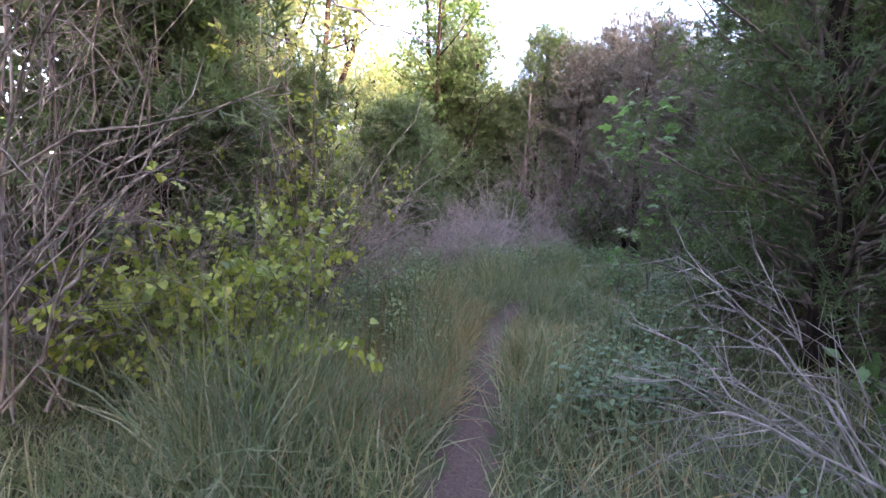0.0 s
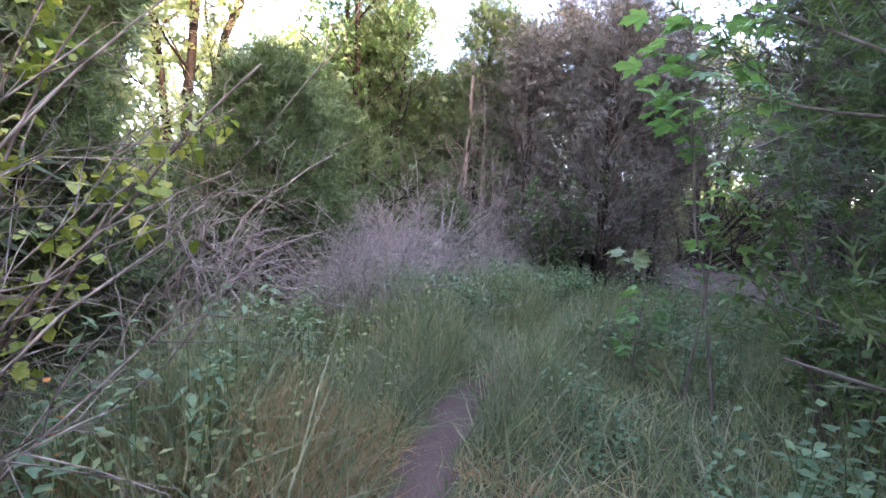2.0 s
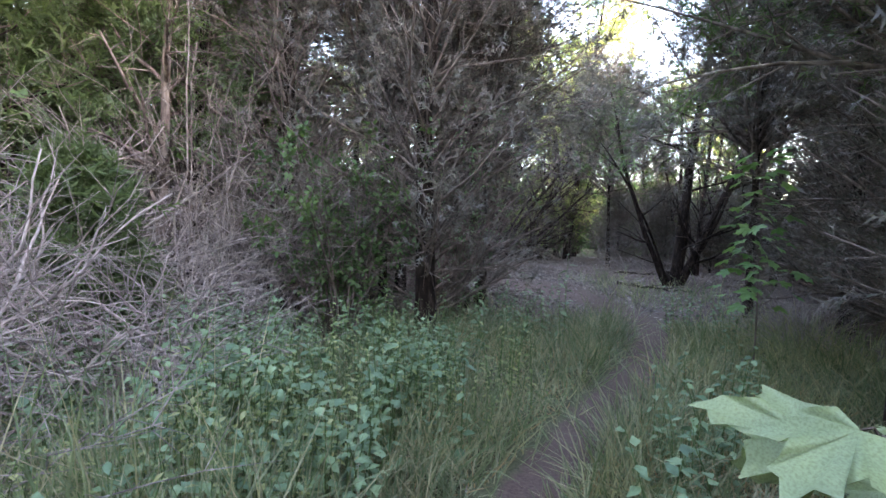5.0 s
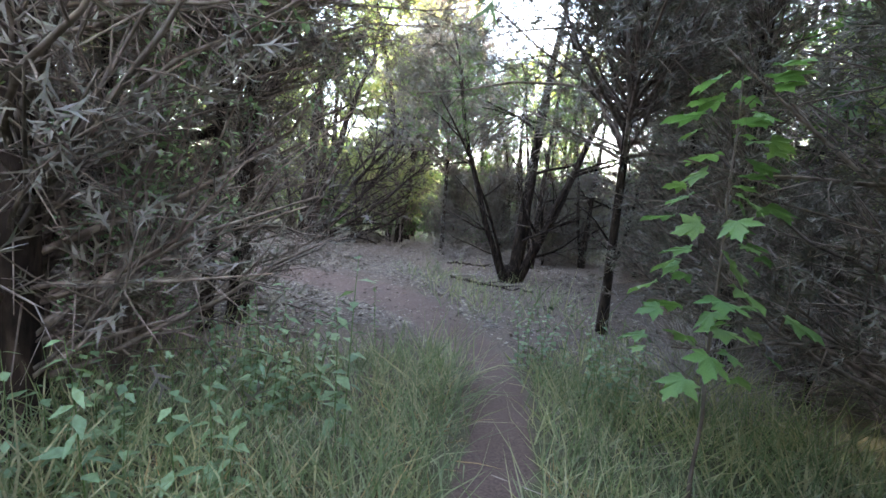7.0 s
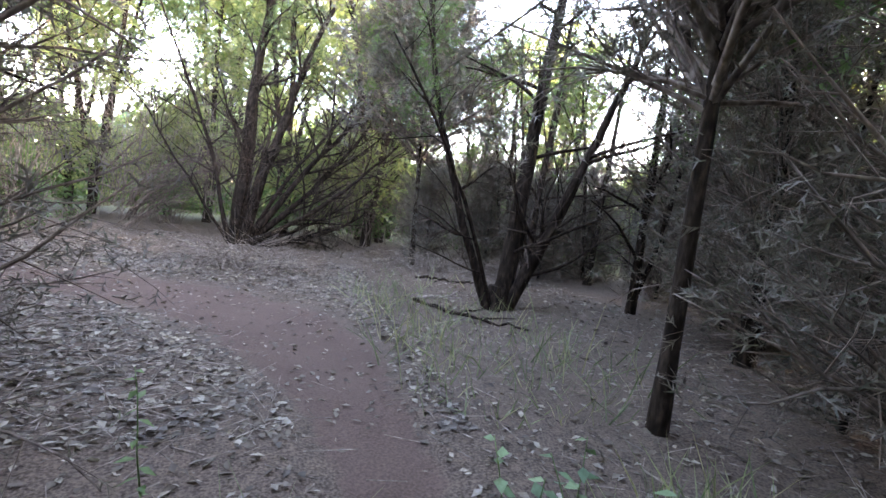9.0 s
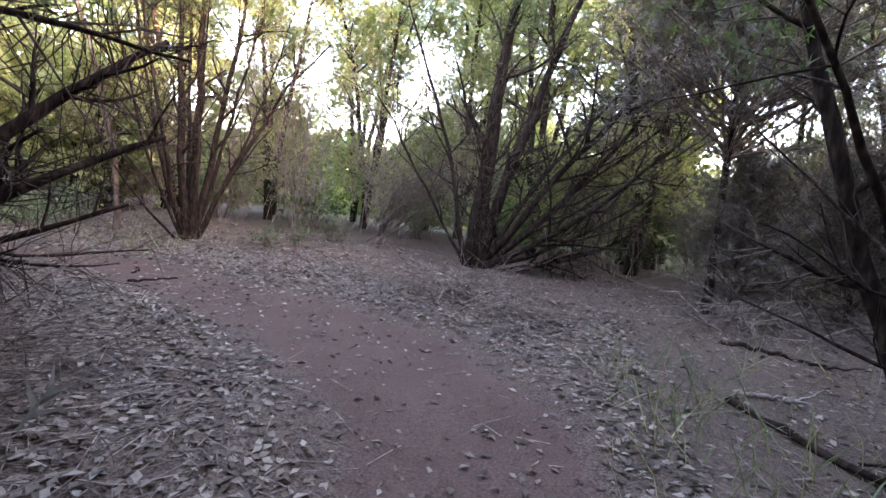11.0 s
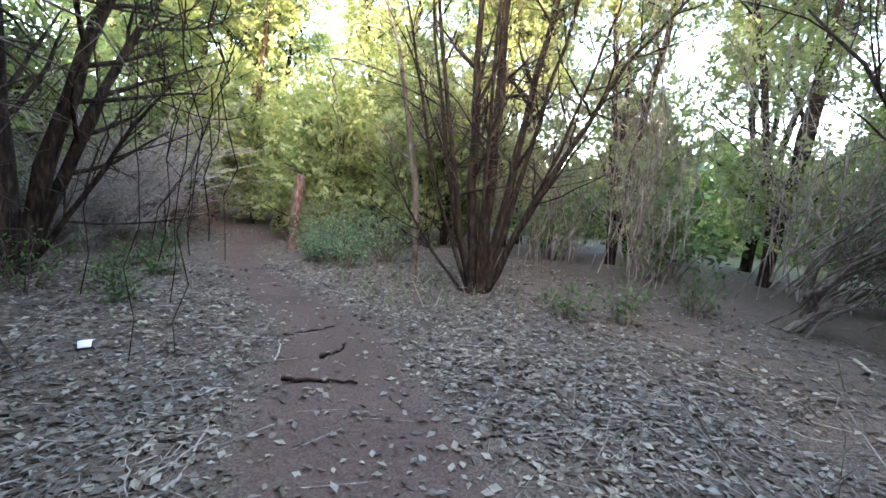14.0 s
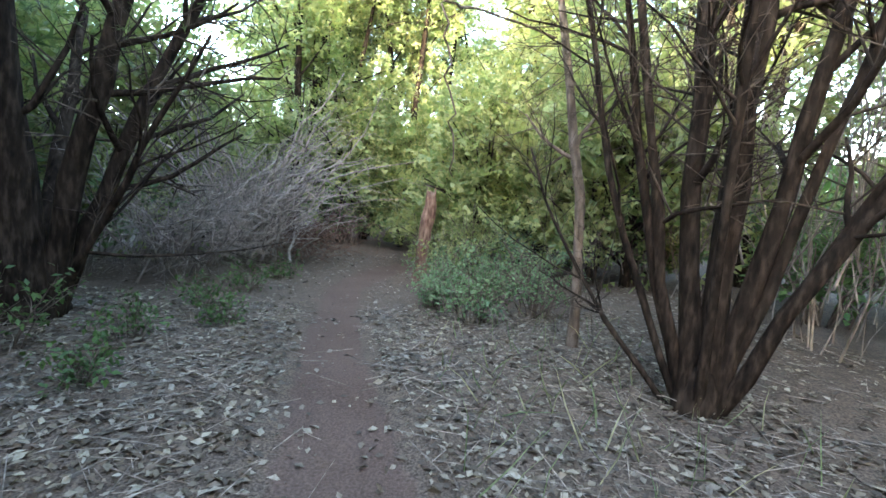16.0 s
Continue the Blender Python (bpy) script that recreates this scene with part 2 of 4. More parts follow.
def stem_line(x, y, z, az, lean0, lean1, length, r, k=9, wob=0.03):
    """One stem: its lean from the upright runs from lean0 to lean1 degrees towards az."""
    p, pts = np.array([x, y, z], float), []
    az_ = radians(az)
    for s in range(k):
        pts.append(p)
        l = radians(lean0 + (lean1 - lean0) * s / (k - 1)) + rng.normal() * wob
        b = az_ + rng.normal() * wob * 2
        p = p + length / (k - 1) * np.array([math.sin(l) * math.cos(b), math.sin(l) * math.sin(b), math.cos(l)])
    flare = np.linspace(1, 0.3, k)
    flare[0] *= 1.25
    return np.array(pts), r * flare


OVAL = ([(0, 0, 0), (-0.26, 0.4, 0.06), (0.26, 0.4, 0.06), (0, 0.42, 0), (0, 1, -0.1)], [[(0, 3, 1), (0, 2, 3), (1, 3, 4), (3, 2, 4)]])
DIAMOND = ([(0, 0, 0), (-0.28, 0.45, 0.07), (0, 1, -0.06), (0.28, 0.45, 0.07)], [[(0, 3, 2), (0, 2, 1)]])
CLUMP = ([(-0.06, 0, 0), (0.24, 0.3, 0.05), (-0.12, 0.6, 0), (0.1, 0.2, 0.1), (0.62, 0.4, 0.2), (0.35, 0.72, 0.1), (-0.1, 0.3, -0.1), (-0.3, 0.72, -0.2), (-0.62, 0.38, -0.1),
          (0, 0.55, 0.1), (0.22, 0.85, 0.2), (-0.1, 1.0, 0.0), (0, 0, 0.1), (-0.3, -0.2, 0.3), (-0.35, 0.15, 0.35)],
         [[(0, 1, 2), (3, 4, 5), (6, 7, 8), (9, 10, 11), (12, 14, 13)]])
SPRAY = ([(-0.03, 0, 0), (0.03, 0, 0), (0, 1, -0.05), (0, 0.15, 0), (0.03, 0.25, 0), (-0.34, 0.5, 0.08), (0, 0.25, 0), (-0.03, 0.35, 0), (0.36, 0.6, -0.06),
          (0, 0.42, 0), (0.03, 0.52, 0), (-0.26, 0.85, 0.02), (0, 0.5, 0), (-0.03, 0.6, 0), (0.24, 0.92, 0.06), (0, 0.3, 0), (0.03, 0.4, 0), (-0.06, 0.62, 0.3)],
         [[(0, 1, 2), (3, 4, 5), (6, 8, 7), (9, 10, 11), (12, 14, 13), (15, 16, 17)]])
BLADE = ([(-0.5, 0, 0), (0.5, 0, 0), (-0.4, 0.55, 0.14), (0.4, 0.55, 0.14), (0, 1.0, 0.6)], [[(0, 1, 3, 2)], [(2, 3, 4)]])

# ---- the lie of the land ----
TRAIL = np.array([(5, -19, 0.22), (3, -17, 0.22), (0.74, -14, 0.18), (-0.5, -12.3, 0.18), (-1.03, -11.35, 0.16), (-1.65, -10.3, 0.17), (-2.1, -9.4, 0.17),
                  (-2.35, -8.5, 0.2), (-2.45, -7, 0.15), (-2.3, -5.8, 0.15), (-1.95, -4.65, 0.21), (-1.2, -3.4, 0.24), (-0.6, -2.4, 0.25), (-0.2, -1.7, 0.25),
                  (0.22, -0.65, 0.28), (0.35, 0.6, 0.32), (0.25, 1.6, 0.45), (0, 2.7, 0.75), (-0.5, 3.9, 0.9), (-1.5, 4.8, 0.9), (-3, 5.3, 0.8), (-4.4, 5.5, 0.65),
                  (-6, 5.85, 0.45), (-8.1, 5.5, 0.34), (-9.9, 5.3, 0.32), (-11.5, 5.25, 0.34), (-13.2, 5.7, 0.4), (-15, 6.6, 0.4), (-19, 8.5, 0.4)])


def off_trail(x, y):
    """Metres from the trail's middle, and its half width there."""
    p = np.stack([x, y], -1)
    best, wid = np.full(x.shape, 1e9), np.zeros(x.shape)
    for a_, b_ in zip(TRAIL, TRAIL[1:]):
        ab = b_[:2] - a_[:2]
        u = np.clip(((p - a_[:2]) @ ab) / (ab @ ab), 0, 1)
        d = np.linalg.norm(p - a_[:2] - u[..., None] * ab, axis=-1)
        w = a_[2] + (b_[2] - a_[2]) * u
        wid = np.where(d < best, w, wid)
        best = np.minimum(best, d)
    return best, wid


def smooth(a_, b_, v):
    s = np.clip((v - a_) / (b_ - a_), 0, 1)
    return s * s * (3 - 2 * s)


def height(x, y):
    x, y = np.asarray(x, float), np.asarray(y, float)
    d, w = off_trail(x, y)
    z = -0.38 * smooth(-6, -15, y) * 1.0 + 0.08 * smooth(0, -4, x) * smooth(0, 3, y)
    z = z - 0.05 * (1 - smooth(0.6, 1.5, d / np.maximum(w, 0.1)))
    z = z + 0.2 * smooth(1.2, 5, d) * smooth(-2, 3, y)
    z = z + 0.03 * np.sin(1.7 * x + 0.6) * np.cos(1.3 * y) * smooth(0.5, 1.5, d) + 0.25 * np.sin(0.21 * x) * np.cos(0.17 * y + 1) * smooth(8, 20, d)
    return z


def gz(x, y):
    return float(height(np.array([x]), np.array([y]))[0])


def build_ground():
    ax = np.concatenate([-np.geomspace(400, 22, 14), np.arange(-20, 12, 0.2), np.geomspace(14, 400, 14)])
    ay = np.concatenate([-np.geomspace(400, 24, 14), np.arange(-21, 17, 0.2), np.geomspace(19, 400, 14)])
    X, Y = np.meshgrid(ax, ay, indexing="ij")
    Z = height(X, Y) + rng.normal(size=X.shape) * 0.006
    n, m = X.shape
    i, j = np.meshgrid(np.arange(n - 1), np.arange(m - 1), indexing="ij")
    q = np.stack([i * m + j, (i + 1) * m + j, (i + 1) * m + j + 1, i * m + j + 1], -1).reshape(-1, 4)
    me = mesh("ground", np.stack([X, Y, Z], -1).reshape(-1, 3), [q], M_SOIL, True)
    d, w = off_trail(X, Y)
    trod = 1 - smooth(0.4, 1.25, d / np.maximum(w, 0.1))
    meadow = np.clip(1 - smooth(-2.5, 0.2, Y) + smooth(9, 14, d), 0, 1)
    col = np.stack([trod, meadow, 0 * trod, 0 * trod + 1], -1).reshape(-1, 4).astype(np.float32)
    at = me.attributes.new("cover", "FLOAT_COLOR", "POINT")
    at.data.foreach_set("color", col.ravel())
    return tagged(new("ground", me), "brown trodden earth path through leaf mould and thatch", "ground", kind="structure")


build_ground()


# ---- plants ----
def thing(name, x, y, label, category, group="", z=None):
    ob = new(name)
    ob.location = (x, y, gz(x, y) if z is None else z)
    return tagged(ob, label, category, group)


def leaves_on(P, n, size, tpl, span=(0.3, 1.0), spread=0.05, droop=0.0, up=0.5):
    """n leaves for each twig of P."""
    par = np.repeat(np.arange(len(P)), n)
    pos, T, _ = along(P[par], rng.uniform(*span, len(par)))
    d = unit(T * 0.6 + rand_dir(len(par)) + np.array([0, 0, -droop]))
    upv = unit(rand_dir(len(par)) + np.array([0, 0, up * 2]))
    return scatter(*tpl, pos + rng.normal(size=pos.shape) * spread, frames_for(d, upv), rng.uniform(*size, len(par)))


def tree(name, x, y, stems, label, bark=M_BARK, twig=M_TWIG, category="tree", group="", limbs=7, limb_len=(0.7, 1.8), limb_ang=(25, 70), limb_span=(0.25, 1),
         twigs=7, twig_len=(0.3, 0.9), fine=3, fine_len=(0.12, 0.4), limb_pull=0.06, twig_pull=0.0, leaf=None, leaf_n=3, leaf_size=(0.05, 0.1), leaf_tpl=CLUMP, leaf_from=3.2, burl=0.0, sides=9, leaf_spread=0.08, near=True):
    """A tree of one or more stems (azimuth, lean at foot, lean at top, length, radius), with limbs, twigs and, higher up, leaves."""
    top = thing(name, x, y, label, category, group)
    SP, SR = [], []
    for az, l0, l1, ln, r in stems:
        rr = 0.4 * burl
        p, q = stem_line(rr * math.cos(radians(az)), rr * math.sin(radians(az)), -0.12, az, l0, l1, ln, r, 12, 0.055)
        part("stem", mesh("stem", *tubes(p[None], q[None] * (1 + 0.08 * rng.normal(size=q.shape)), sides), bark, True), top)
        SP.append(p)
        SR.append(q)
    if burl:
        p = np.array([[0, 0, -0.15], [0, 0, 0.0], [0.01, 0, 0.1], [0, 0.01, 0.2], [0, 0, 0.36]])
        r = np.array([1.1, 1.0, 0.93, 0.95, 0.7]) * burl
        V, F = tubes(p[None], r[None], 14)
        V = V + rng.normal(size=V.shape) * 0.05 * burl
        part("root_burl", mesh("root_burl", V, F, bark, True), top)
    SP, SR = np.array(SP), np.array(SR)
    LP, LR = grow(SP, SR, limbs, limb_len, limb_ang, limb_span, 6 if near else 4, 0.13, limb_pull, 0.5, 0.006, 0.035)
    if near:
        for p, q in zip(LP, LR):
            part("limb", mesh("limb", *tubes(p[None], q[None], 6), bark, True), top)
    else:
        stuff_part("limb", mesh("limb", *tubes(LP, LR, 3), bark, True), top)
    TP, TR = grow(LP, LR, twigs, twig_len, (25, 70), (0.15, 1), 3 if near else 2, 0.2, twig_pull, 0.5, 0.003)
    sets = [tubes(TP, TR, 3)]
    if fine:
        FP, FR = grow(TP, TR, fine, fine_len, (25, 75), (0.2, 1), 2, 0.2, twig_pull, 0.6, 0.0018)
        sets.append(tubes(FP, FR, 3))
    stuff_part("brushwood", mesh("brushwood", *join(sets), twig), top)
    if leaf:
        ends = TP[TP[:, -1, 2] > leaf_from + rng.normal(size=len(TP)) * 0.4]
        if len(ends):
            part("crown", mesh("crown", *leaves_on(ends, leaf_n, leaf_size, leaf_tpl, spread=leaf_spread), leaf), top)
    return top


def cedar(name, x, y, h, r, label, group="", foliage=M_CEDAR, n=170, low=0.06, dense=6, spray=(0.15, 0.3), category="tree", bare=0.35, twig=M_TWIG, sag=0.03, girth=0.035):
    """A bushy juniper or cedar: short upright trunk, many rising boughs, feathery sprays on the outer half and dead twigs within."""
    top = thing(name, x, y, label, category, group)
    p, q = stem_line(0, 0, -0.1, rng.uniform(0, 360), 0, 6, h * 0.95, girth * h ** 0.7, 10)
    part("trunk", mesh("trunk", *tubes(p[None], q[None], 8), M_BARK, True), top)
    u = rng.uniform(low, 0.97, n)
    base, T, i = along(np.repeat(p[None], n, 0), u)
    a_ = rng.uniform(0, 2 * np.pi, n)
    el = np.radians(rng.uniform(5, 45, n) + 25 * u)
    d = np.stack([np.cos(a_) * np.cos(el), np.sin(a_) * np.cos(el), np.sin(el)], 1)
    prof = np.minimum(1, 0.65 + u) * np.sqrt(np.clip(1.06 - u, 0, 1))
    L = r * prof * rng.uniform(0.55, 1.2, n)
    pts = [base]
    for s in range(5):
        d = unit(d + 0.13 * rng.normal(size=d.shape) + np.array([0, 0, sag]))
        pts.append(pts[-1] + d * (L / 5)[:, None])
    BP = np.stack(pts, 1)
    BR = (0.006 + 0.008 * L)[:, None] * np.linspace(1, 0.25, 6)[None]
    TP, TR = grow(BP, BR, 6, (0.15 * r, 0.42 * r), (25, 65), (bare, 1), 3, 0.15, sag, 0.5, 0.002)
    DP, DR = grow(BP, BR, 5 if dense < 5 else 2, (0.12, 0.45), (30, 80), (0.05, bare + 0.25), 2, 0.2, -0.05, 0.4, 0.002)
    stuff_part("branchwork", mesh("branchwork", *join([tubes(BP, BR, 4), tubes(TP, TR, 3), tubes(DP, DR, 3)]), twig), top)
    if dense:
        V, F = leaves_on(TP, dense, spray, SPRAY, (0.1, 1), 0.04, 0.0, 0.2)
        part("foliage", mesh("foliage", V, F, foliage), top)
    return top


def shrub(name, x, y, h, r, label, leaf, tpl=OVAL, size=(0.05, 0.09), stems=26, n=9, twig=M_TWIG, category="shrub", group="", lean=(5, 45), droop=0.3):
    """A leafy shrub of many thin stems from one foot."""
    top = thing(name, x, y, label, category, group)
    SP, SR = [], []
    for s in range(stems):
        az = rng.uniform(0, 360)
        l0 = rng.uniform(*lean)
        foot = rng.uniform(0, 0.25 * r)
        p, q = stem_line(foot * math.cos(radians(az)), foot * math.sin(radians(az)), -0.05, az, l0 * 0.4, l0 * 1.5, h * rng.uniform(0.65, 1.15), 0.006 + 0.006 * h / 2, 7, 0.08)
        SP.append(p)
        SR.append(q)
    SP, SR = np.array(SP), np.array(SR)
    TP, TR = grow(SP, SR, 9, (0.15 * r, 0.5 * r), (30, 75), (0.2, 1), 3, 0.2, 0.0, 0.6, 0.0018)
    for p, q in zip(SP, SR):
        part("stem", mesh("stem", *tubes(p[None], q[None], 5), twig, True), top)
    stuff_part("brushwood", mesh("brushwood", *tubes(TP, TR, 3), twig, True), top)
    stuff_part("leafage", mesh("leafage", *leaves_on(TP, n, size, tpl, (0.15, 1), 0.03, droop, 0.8), leaf), top)
    return top


def dead_brush(name, x, y, h, r, label, n=60, group="", lean=(20, 85), mat=M_DEADTWIG, category="dead shrub", az=None, fine=2, rad=0.012):
    """A tangle of bare grey branches."""
    top = thing(name, x, y, label, category, group)
    SP, SR = [], []
    for s in range(n):
        a_ = rng.uniform(0, 360) if az is None else rng.normal(az[0], az[1])
        l0 = rng.uniform(*lean)
        f = rng.uniform(0, 0.55 * r)
        b = rng.uniform(0, 2 * np.pi)
        p, q = stem_line(f * math.cos(b), f * math.sin(b), rng.uniform(-0.05, 0.25 * h), a_, l0 * 0.7, l0 * 1.25, rng.uniform(0.5, 1.2) * max(h, r), rad * rng.uniform(0.35, 1.4), 9, 0.2)
        p[:, 2] = np.maximum(p[:, 2], 0.0)
        SP.append(p)
        SR.append(q)
    SP, SR = np.array(SP), np.array(SR)
    TP, TR = grow(SP, SR, 8, (0.3, 1.0), (15, 60), (0.15, 1), 4, 0.2, -0.1, 0.55, 0.0036)
    FP, FR = grow(TP, TR, fine, (0.12, 0.4), (20, 70), (0.2, 1), 2, 0.25, -0.08, 0.6, 0.0018)
    for p, q in zip(SP, SR):
        part("branch", mesh("branch", *tubes(p[None], q[None], 5), mat, True), top)
    stuff_part("brushwood", mesh("brushwood", *join([tubes(TP, TR, 3), tubes(FP, FR, 3)]), mat), top)
    return top


MAPLE_V = [(0, 0, 0)] + [(0.02, -0.02, 0), (0.2, -0.1, 0.01), (0.3, 0.0, 0.02), (0.47, 0.02, -0.03), (0.36, 0.16, 0.03), (0.52, 0.3, 0.0), (0.64, 0.5, -0.09), (0.44, 0.47, 0.0), (0.3, 0.52, 0.04),
                         (0.26, 0.46, 0.05), (0.22, 0.66, 0.03), (0.26, 0.78, 0.0), (0.12, 0.84, 0.0), (0.0, 1.05, -0.08)]
MAPLE_V = MAPLE_V + [(-x, y, z) for x, y, z in MAPLE_V[-2:0:-1]]
MAPLE_V = [(x, y, z + 0.06 * math.sin(7 * x + 3 * y)) for x, y, z in MAPLE_V]
MAPLE_F = [[(0, i, i + 1) for i in range(1, len(MAPLE_V) - 1)]]
MAPLE_ME = {M_MAPLE: mesh("maple_leaf", np.array(MAPLE_V), MAPLE_F, M_MAPLE), M_PALELEAF: mesh("maple_leaf", np.array(MAPLE_V), MAPLE_F, M_PALELEAF)}


def maple(name, x, y, h, label, n=40, size=(0.08, 0.16), low=0.2, az=0, lean=4, mat=M_MAPLE, group="maple saplings", spread=0.3, face=(0, 0, 1.0)):
    """A maple sapling: one slim stem, stalks in pairs, broad lobed leaves, each of its own."""
    top = thing(name, x, y, label, "sapling", group)
    p, q = stem_line(0, 0, -0.03, az, lean, lean * 1.5, h, 0.011, 9, 0.05)
    part("stem", mesh("stem", *tubes(p[None], q[None], 6), M_TWIG, True), top)
    for s in range(n):
        u = low + (1 - low) * (s + rng.uniform(0, 1)) / n
        b, T, _ = along(p[None], np.array([min(u, 0.999)]))
        a_ = s * 2.1 + rng.normal() * 0.4
        out = np.array([math.cos(a_), math.sin(a_), rng.uniform(0.1, 0.7)])
        L = rng.uniform(0.35, 1.0) * spread * (1.15 - 0.7 * u)
        e_ = b[0] + unit(out) * L
        part("stalk", mesh("stalk", *tubes(np.array([[b[0], (b[0] + e_) / 2 + [0, 0, 0.02], e_]]), np.array([[0.003, 0.0025, 0.002]]), 3), M_TWIG), top)
        d = unit(np.array([[math.cos(a_), math.sin(a_), rng.uniform(-0.7, 0.1)]]))
        rot = frames_for(d, unit(rng.normal(size=(1, 3)) * 0.35 + np.array([face])))[0]
        ob = part("leaf", MAPLE_ME[mat], top)
        m = Matrix(rot.tolist()).to_4x4()
        m.translation = Vector(e_)
        ob.matrix_basis = m @ Matrix.Scale(rng.uniform(*size), 4)
    return top


def weed(name, x, y, h, label, leaf=M_BLUELEAF, pairs=9, size=(0.07, 0.13), stems=1, group="tall weeds", width=1.0):
    """An upright weed with pairs of pointed leaves up its stem."""
    top = thing(name, x, y, label, "plant", group)
    lv = []
    for s in range(stems):
        p, q = stem_line(rng.normal() * 0.05 * stems ** 0.5, rng.normal() * 0.05 * stems ** 0.5, -0.02, rng.uniform(0, 360), 3, rng.uniform(4, 22), h * rng.uniform(0.7, 1.05), 0.005, 7, 0.05)
        part("stem", mesh("stem", *tubes(p[None], q[None], 4), M_LEAF, True), top)
        n = pairs * 2
        u = np.linspace(0.12, 0.98, n)
        b, T, _ = along(np.repeat(p[None], n, 0), u)
        a_ = np.arange(n) * math.pi + (np.arange(n) // 2) * 1.3 + rng.normal(size=n) * 0.3
        d = np.stack([np.cos(a_), np.sin(a_), rng.uniform(-0.6, 0.35, n)], 1)
        lv.append(scatter(*OVAL, b, frames_for(d, np.array([[0, 0, 1.0]]) + rng.normal(size=(n, 3)) * 0.2), np.stack([rng.uniform(*size, n) * width, rng.uniform(*size, n), rng.uniform(*size, n)], 1) * (1.15 - 0.5 * u)[:, None]))
    stuff_part("leafage", mesh("leafage", *join(lv), leaf), top)
    return top


def field(name, n, boxes, keep, label, category, tpl, mat, size, lean=0.5, flat=False, lift=0.0, width=None, thin=False):
    """Many small things strewn over stretches of ground: x0, x1, y0, y1, share. keep(x, y, d, w) gives how likely one stays."""
    X, Y = [], []
    tot = sum(b[4] for b in boxes)
    for x0, x1, y0, y1, s in boxes:
        c = int(n * s / tot)
        X.append(rng.uniform(x0, x1, c))
        Y.append(rng.uniform(y0, y1, c))
    X, Y = np.concatenate(X), np.concatenate(Y)
    d, w = off_trail(X, Y)
    ok = rng.uniform(size=len(X)) < keep(X, Y, d, w)
    X, Y = X[ok], Y[ok]
    c = len(X)
    pos = np.stack([X, Y, height(X, Y) + lift], 1)
    if flat:
        dr = rand_dir(c, -0.25, 0.3)
        rot = frames_for(dr, unit(np.array([[0, 0, 1.0]]) + rng.normal(size=(c, 3)) * 0.35))
    else:
        dr = unit(np.stack([rng.normal(size=c) * lean, rng.normal(size=c) * lean, np.ones(c)], 1))
        rot = frames_for(dr)
    s = rng.uniform(*size, c)
    if not flat:
        s = s * (0.78 + 0.45 * np.sin(2.3 * X + 1.1 * Y) * np.sin(1.9 * Y - 0.7 * X))
    if width:
        wd = rng.uniform(*width, c)
        s = np.stack([wd, s, wd if thin else s * rng.uniform(0.3, 1.0, c)], 1)
    return tagged(new(name, mesh(name, *scatter(*tpl, pos, rot, s), mat)), label, category, kind="stuff")


HEART = ([(0, 0, 0), (-0.3, -0.08, 0.04), (-0.46, 0.25, 0.02), (-0.25, 0.68, 0.02), (0, 1.0, -0.1), (0.25, 0.68, 0.02), (0.46, 0.25, 0.02), (0.3, -0.08, 0.04)],
         [[(0, 3, 2, 1), (0, 7, 6, 5)], [(0, 4, 3), (0, 5, 4)]])

# ---- the grove: trees along the bend ----
CROWN = dict(twig=M_SILHOUETTE, leaf=M_CEDAR, leaf_tpl=SPRAY, leaf_n=10, leaf_size=(0.12, 0.22), leaf_from=3.0, leaf_spread=0.12)
# fan-shaped cedar beside the bend
tree("cedar_tree", -1.72, 9.98, [
    (20, 0, 4, 6.5, 0.2), (-5, 13, 22, 6.2, 0.14), (0, 34, 38, 5.6, 0.1), (10, 48, 28, 5.0, 0.09), (-15, 60, 40, 4.6, 0.075), (5, 84, 55, 3.2, 0.09),
    (-5, 26, 44, 5.6, 0.06), (8, 40, 52, 5.0, 0.05), (15, 70, 48, 4.2, 0.045), (185, 25, 42, 4.2, 0.04), (195, 12, 24, 5.5, 0.055), (70, 20, 30, 5.5, 0.06), (-80, 35, 40, 3.0, 0.04)],
    "dark shaggy cedar with a fan of bare rising limbs", burl=0.2, limbs=13, limb_len=(0.6, 2.2), group="grove cedars", twigs=11, fine=3, **{**CROWN, "leaf_from": 4.8})
# bundle of stems at the far side of the bend
tree("cedar_tree", -7.2, 8.3, [
    (55, 1, 2, 6.5, 0.1), (235, 5, 3, 6.4, 0.085), (235, 15, 6, 6.0, 0.05), (235, 26, 6, 5.6, 0.036), (55, 8, 4, 6.2, 0.08), (55, 16, 12, 6.0, 0.05), (235, 13, 7, 6.0, 0.045),
    (55, 24, 36, 5.5, 0.06), (145, 14, 12, 5.8, 0.05), (-35, 10, 8, 5.8, 0.038), (230, 50, 20, 2.6, 0.028), (50, 26, 10, 5.4, 0.035)],
    "dark many-stemmed cedar rising from one root burl", burl=0.15, limbs=12, limb_len=(0.4, 1.5), group="grove cedars", fine=3, **{**CROWN, "leaf_from": 4.4})
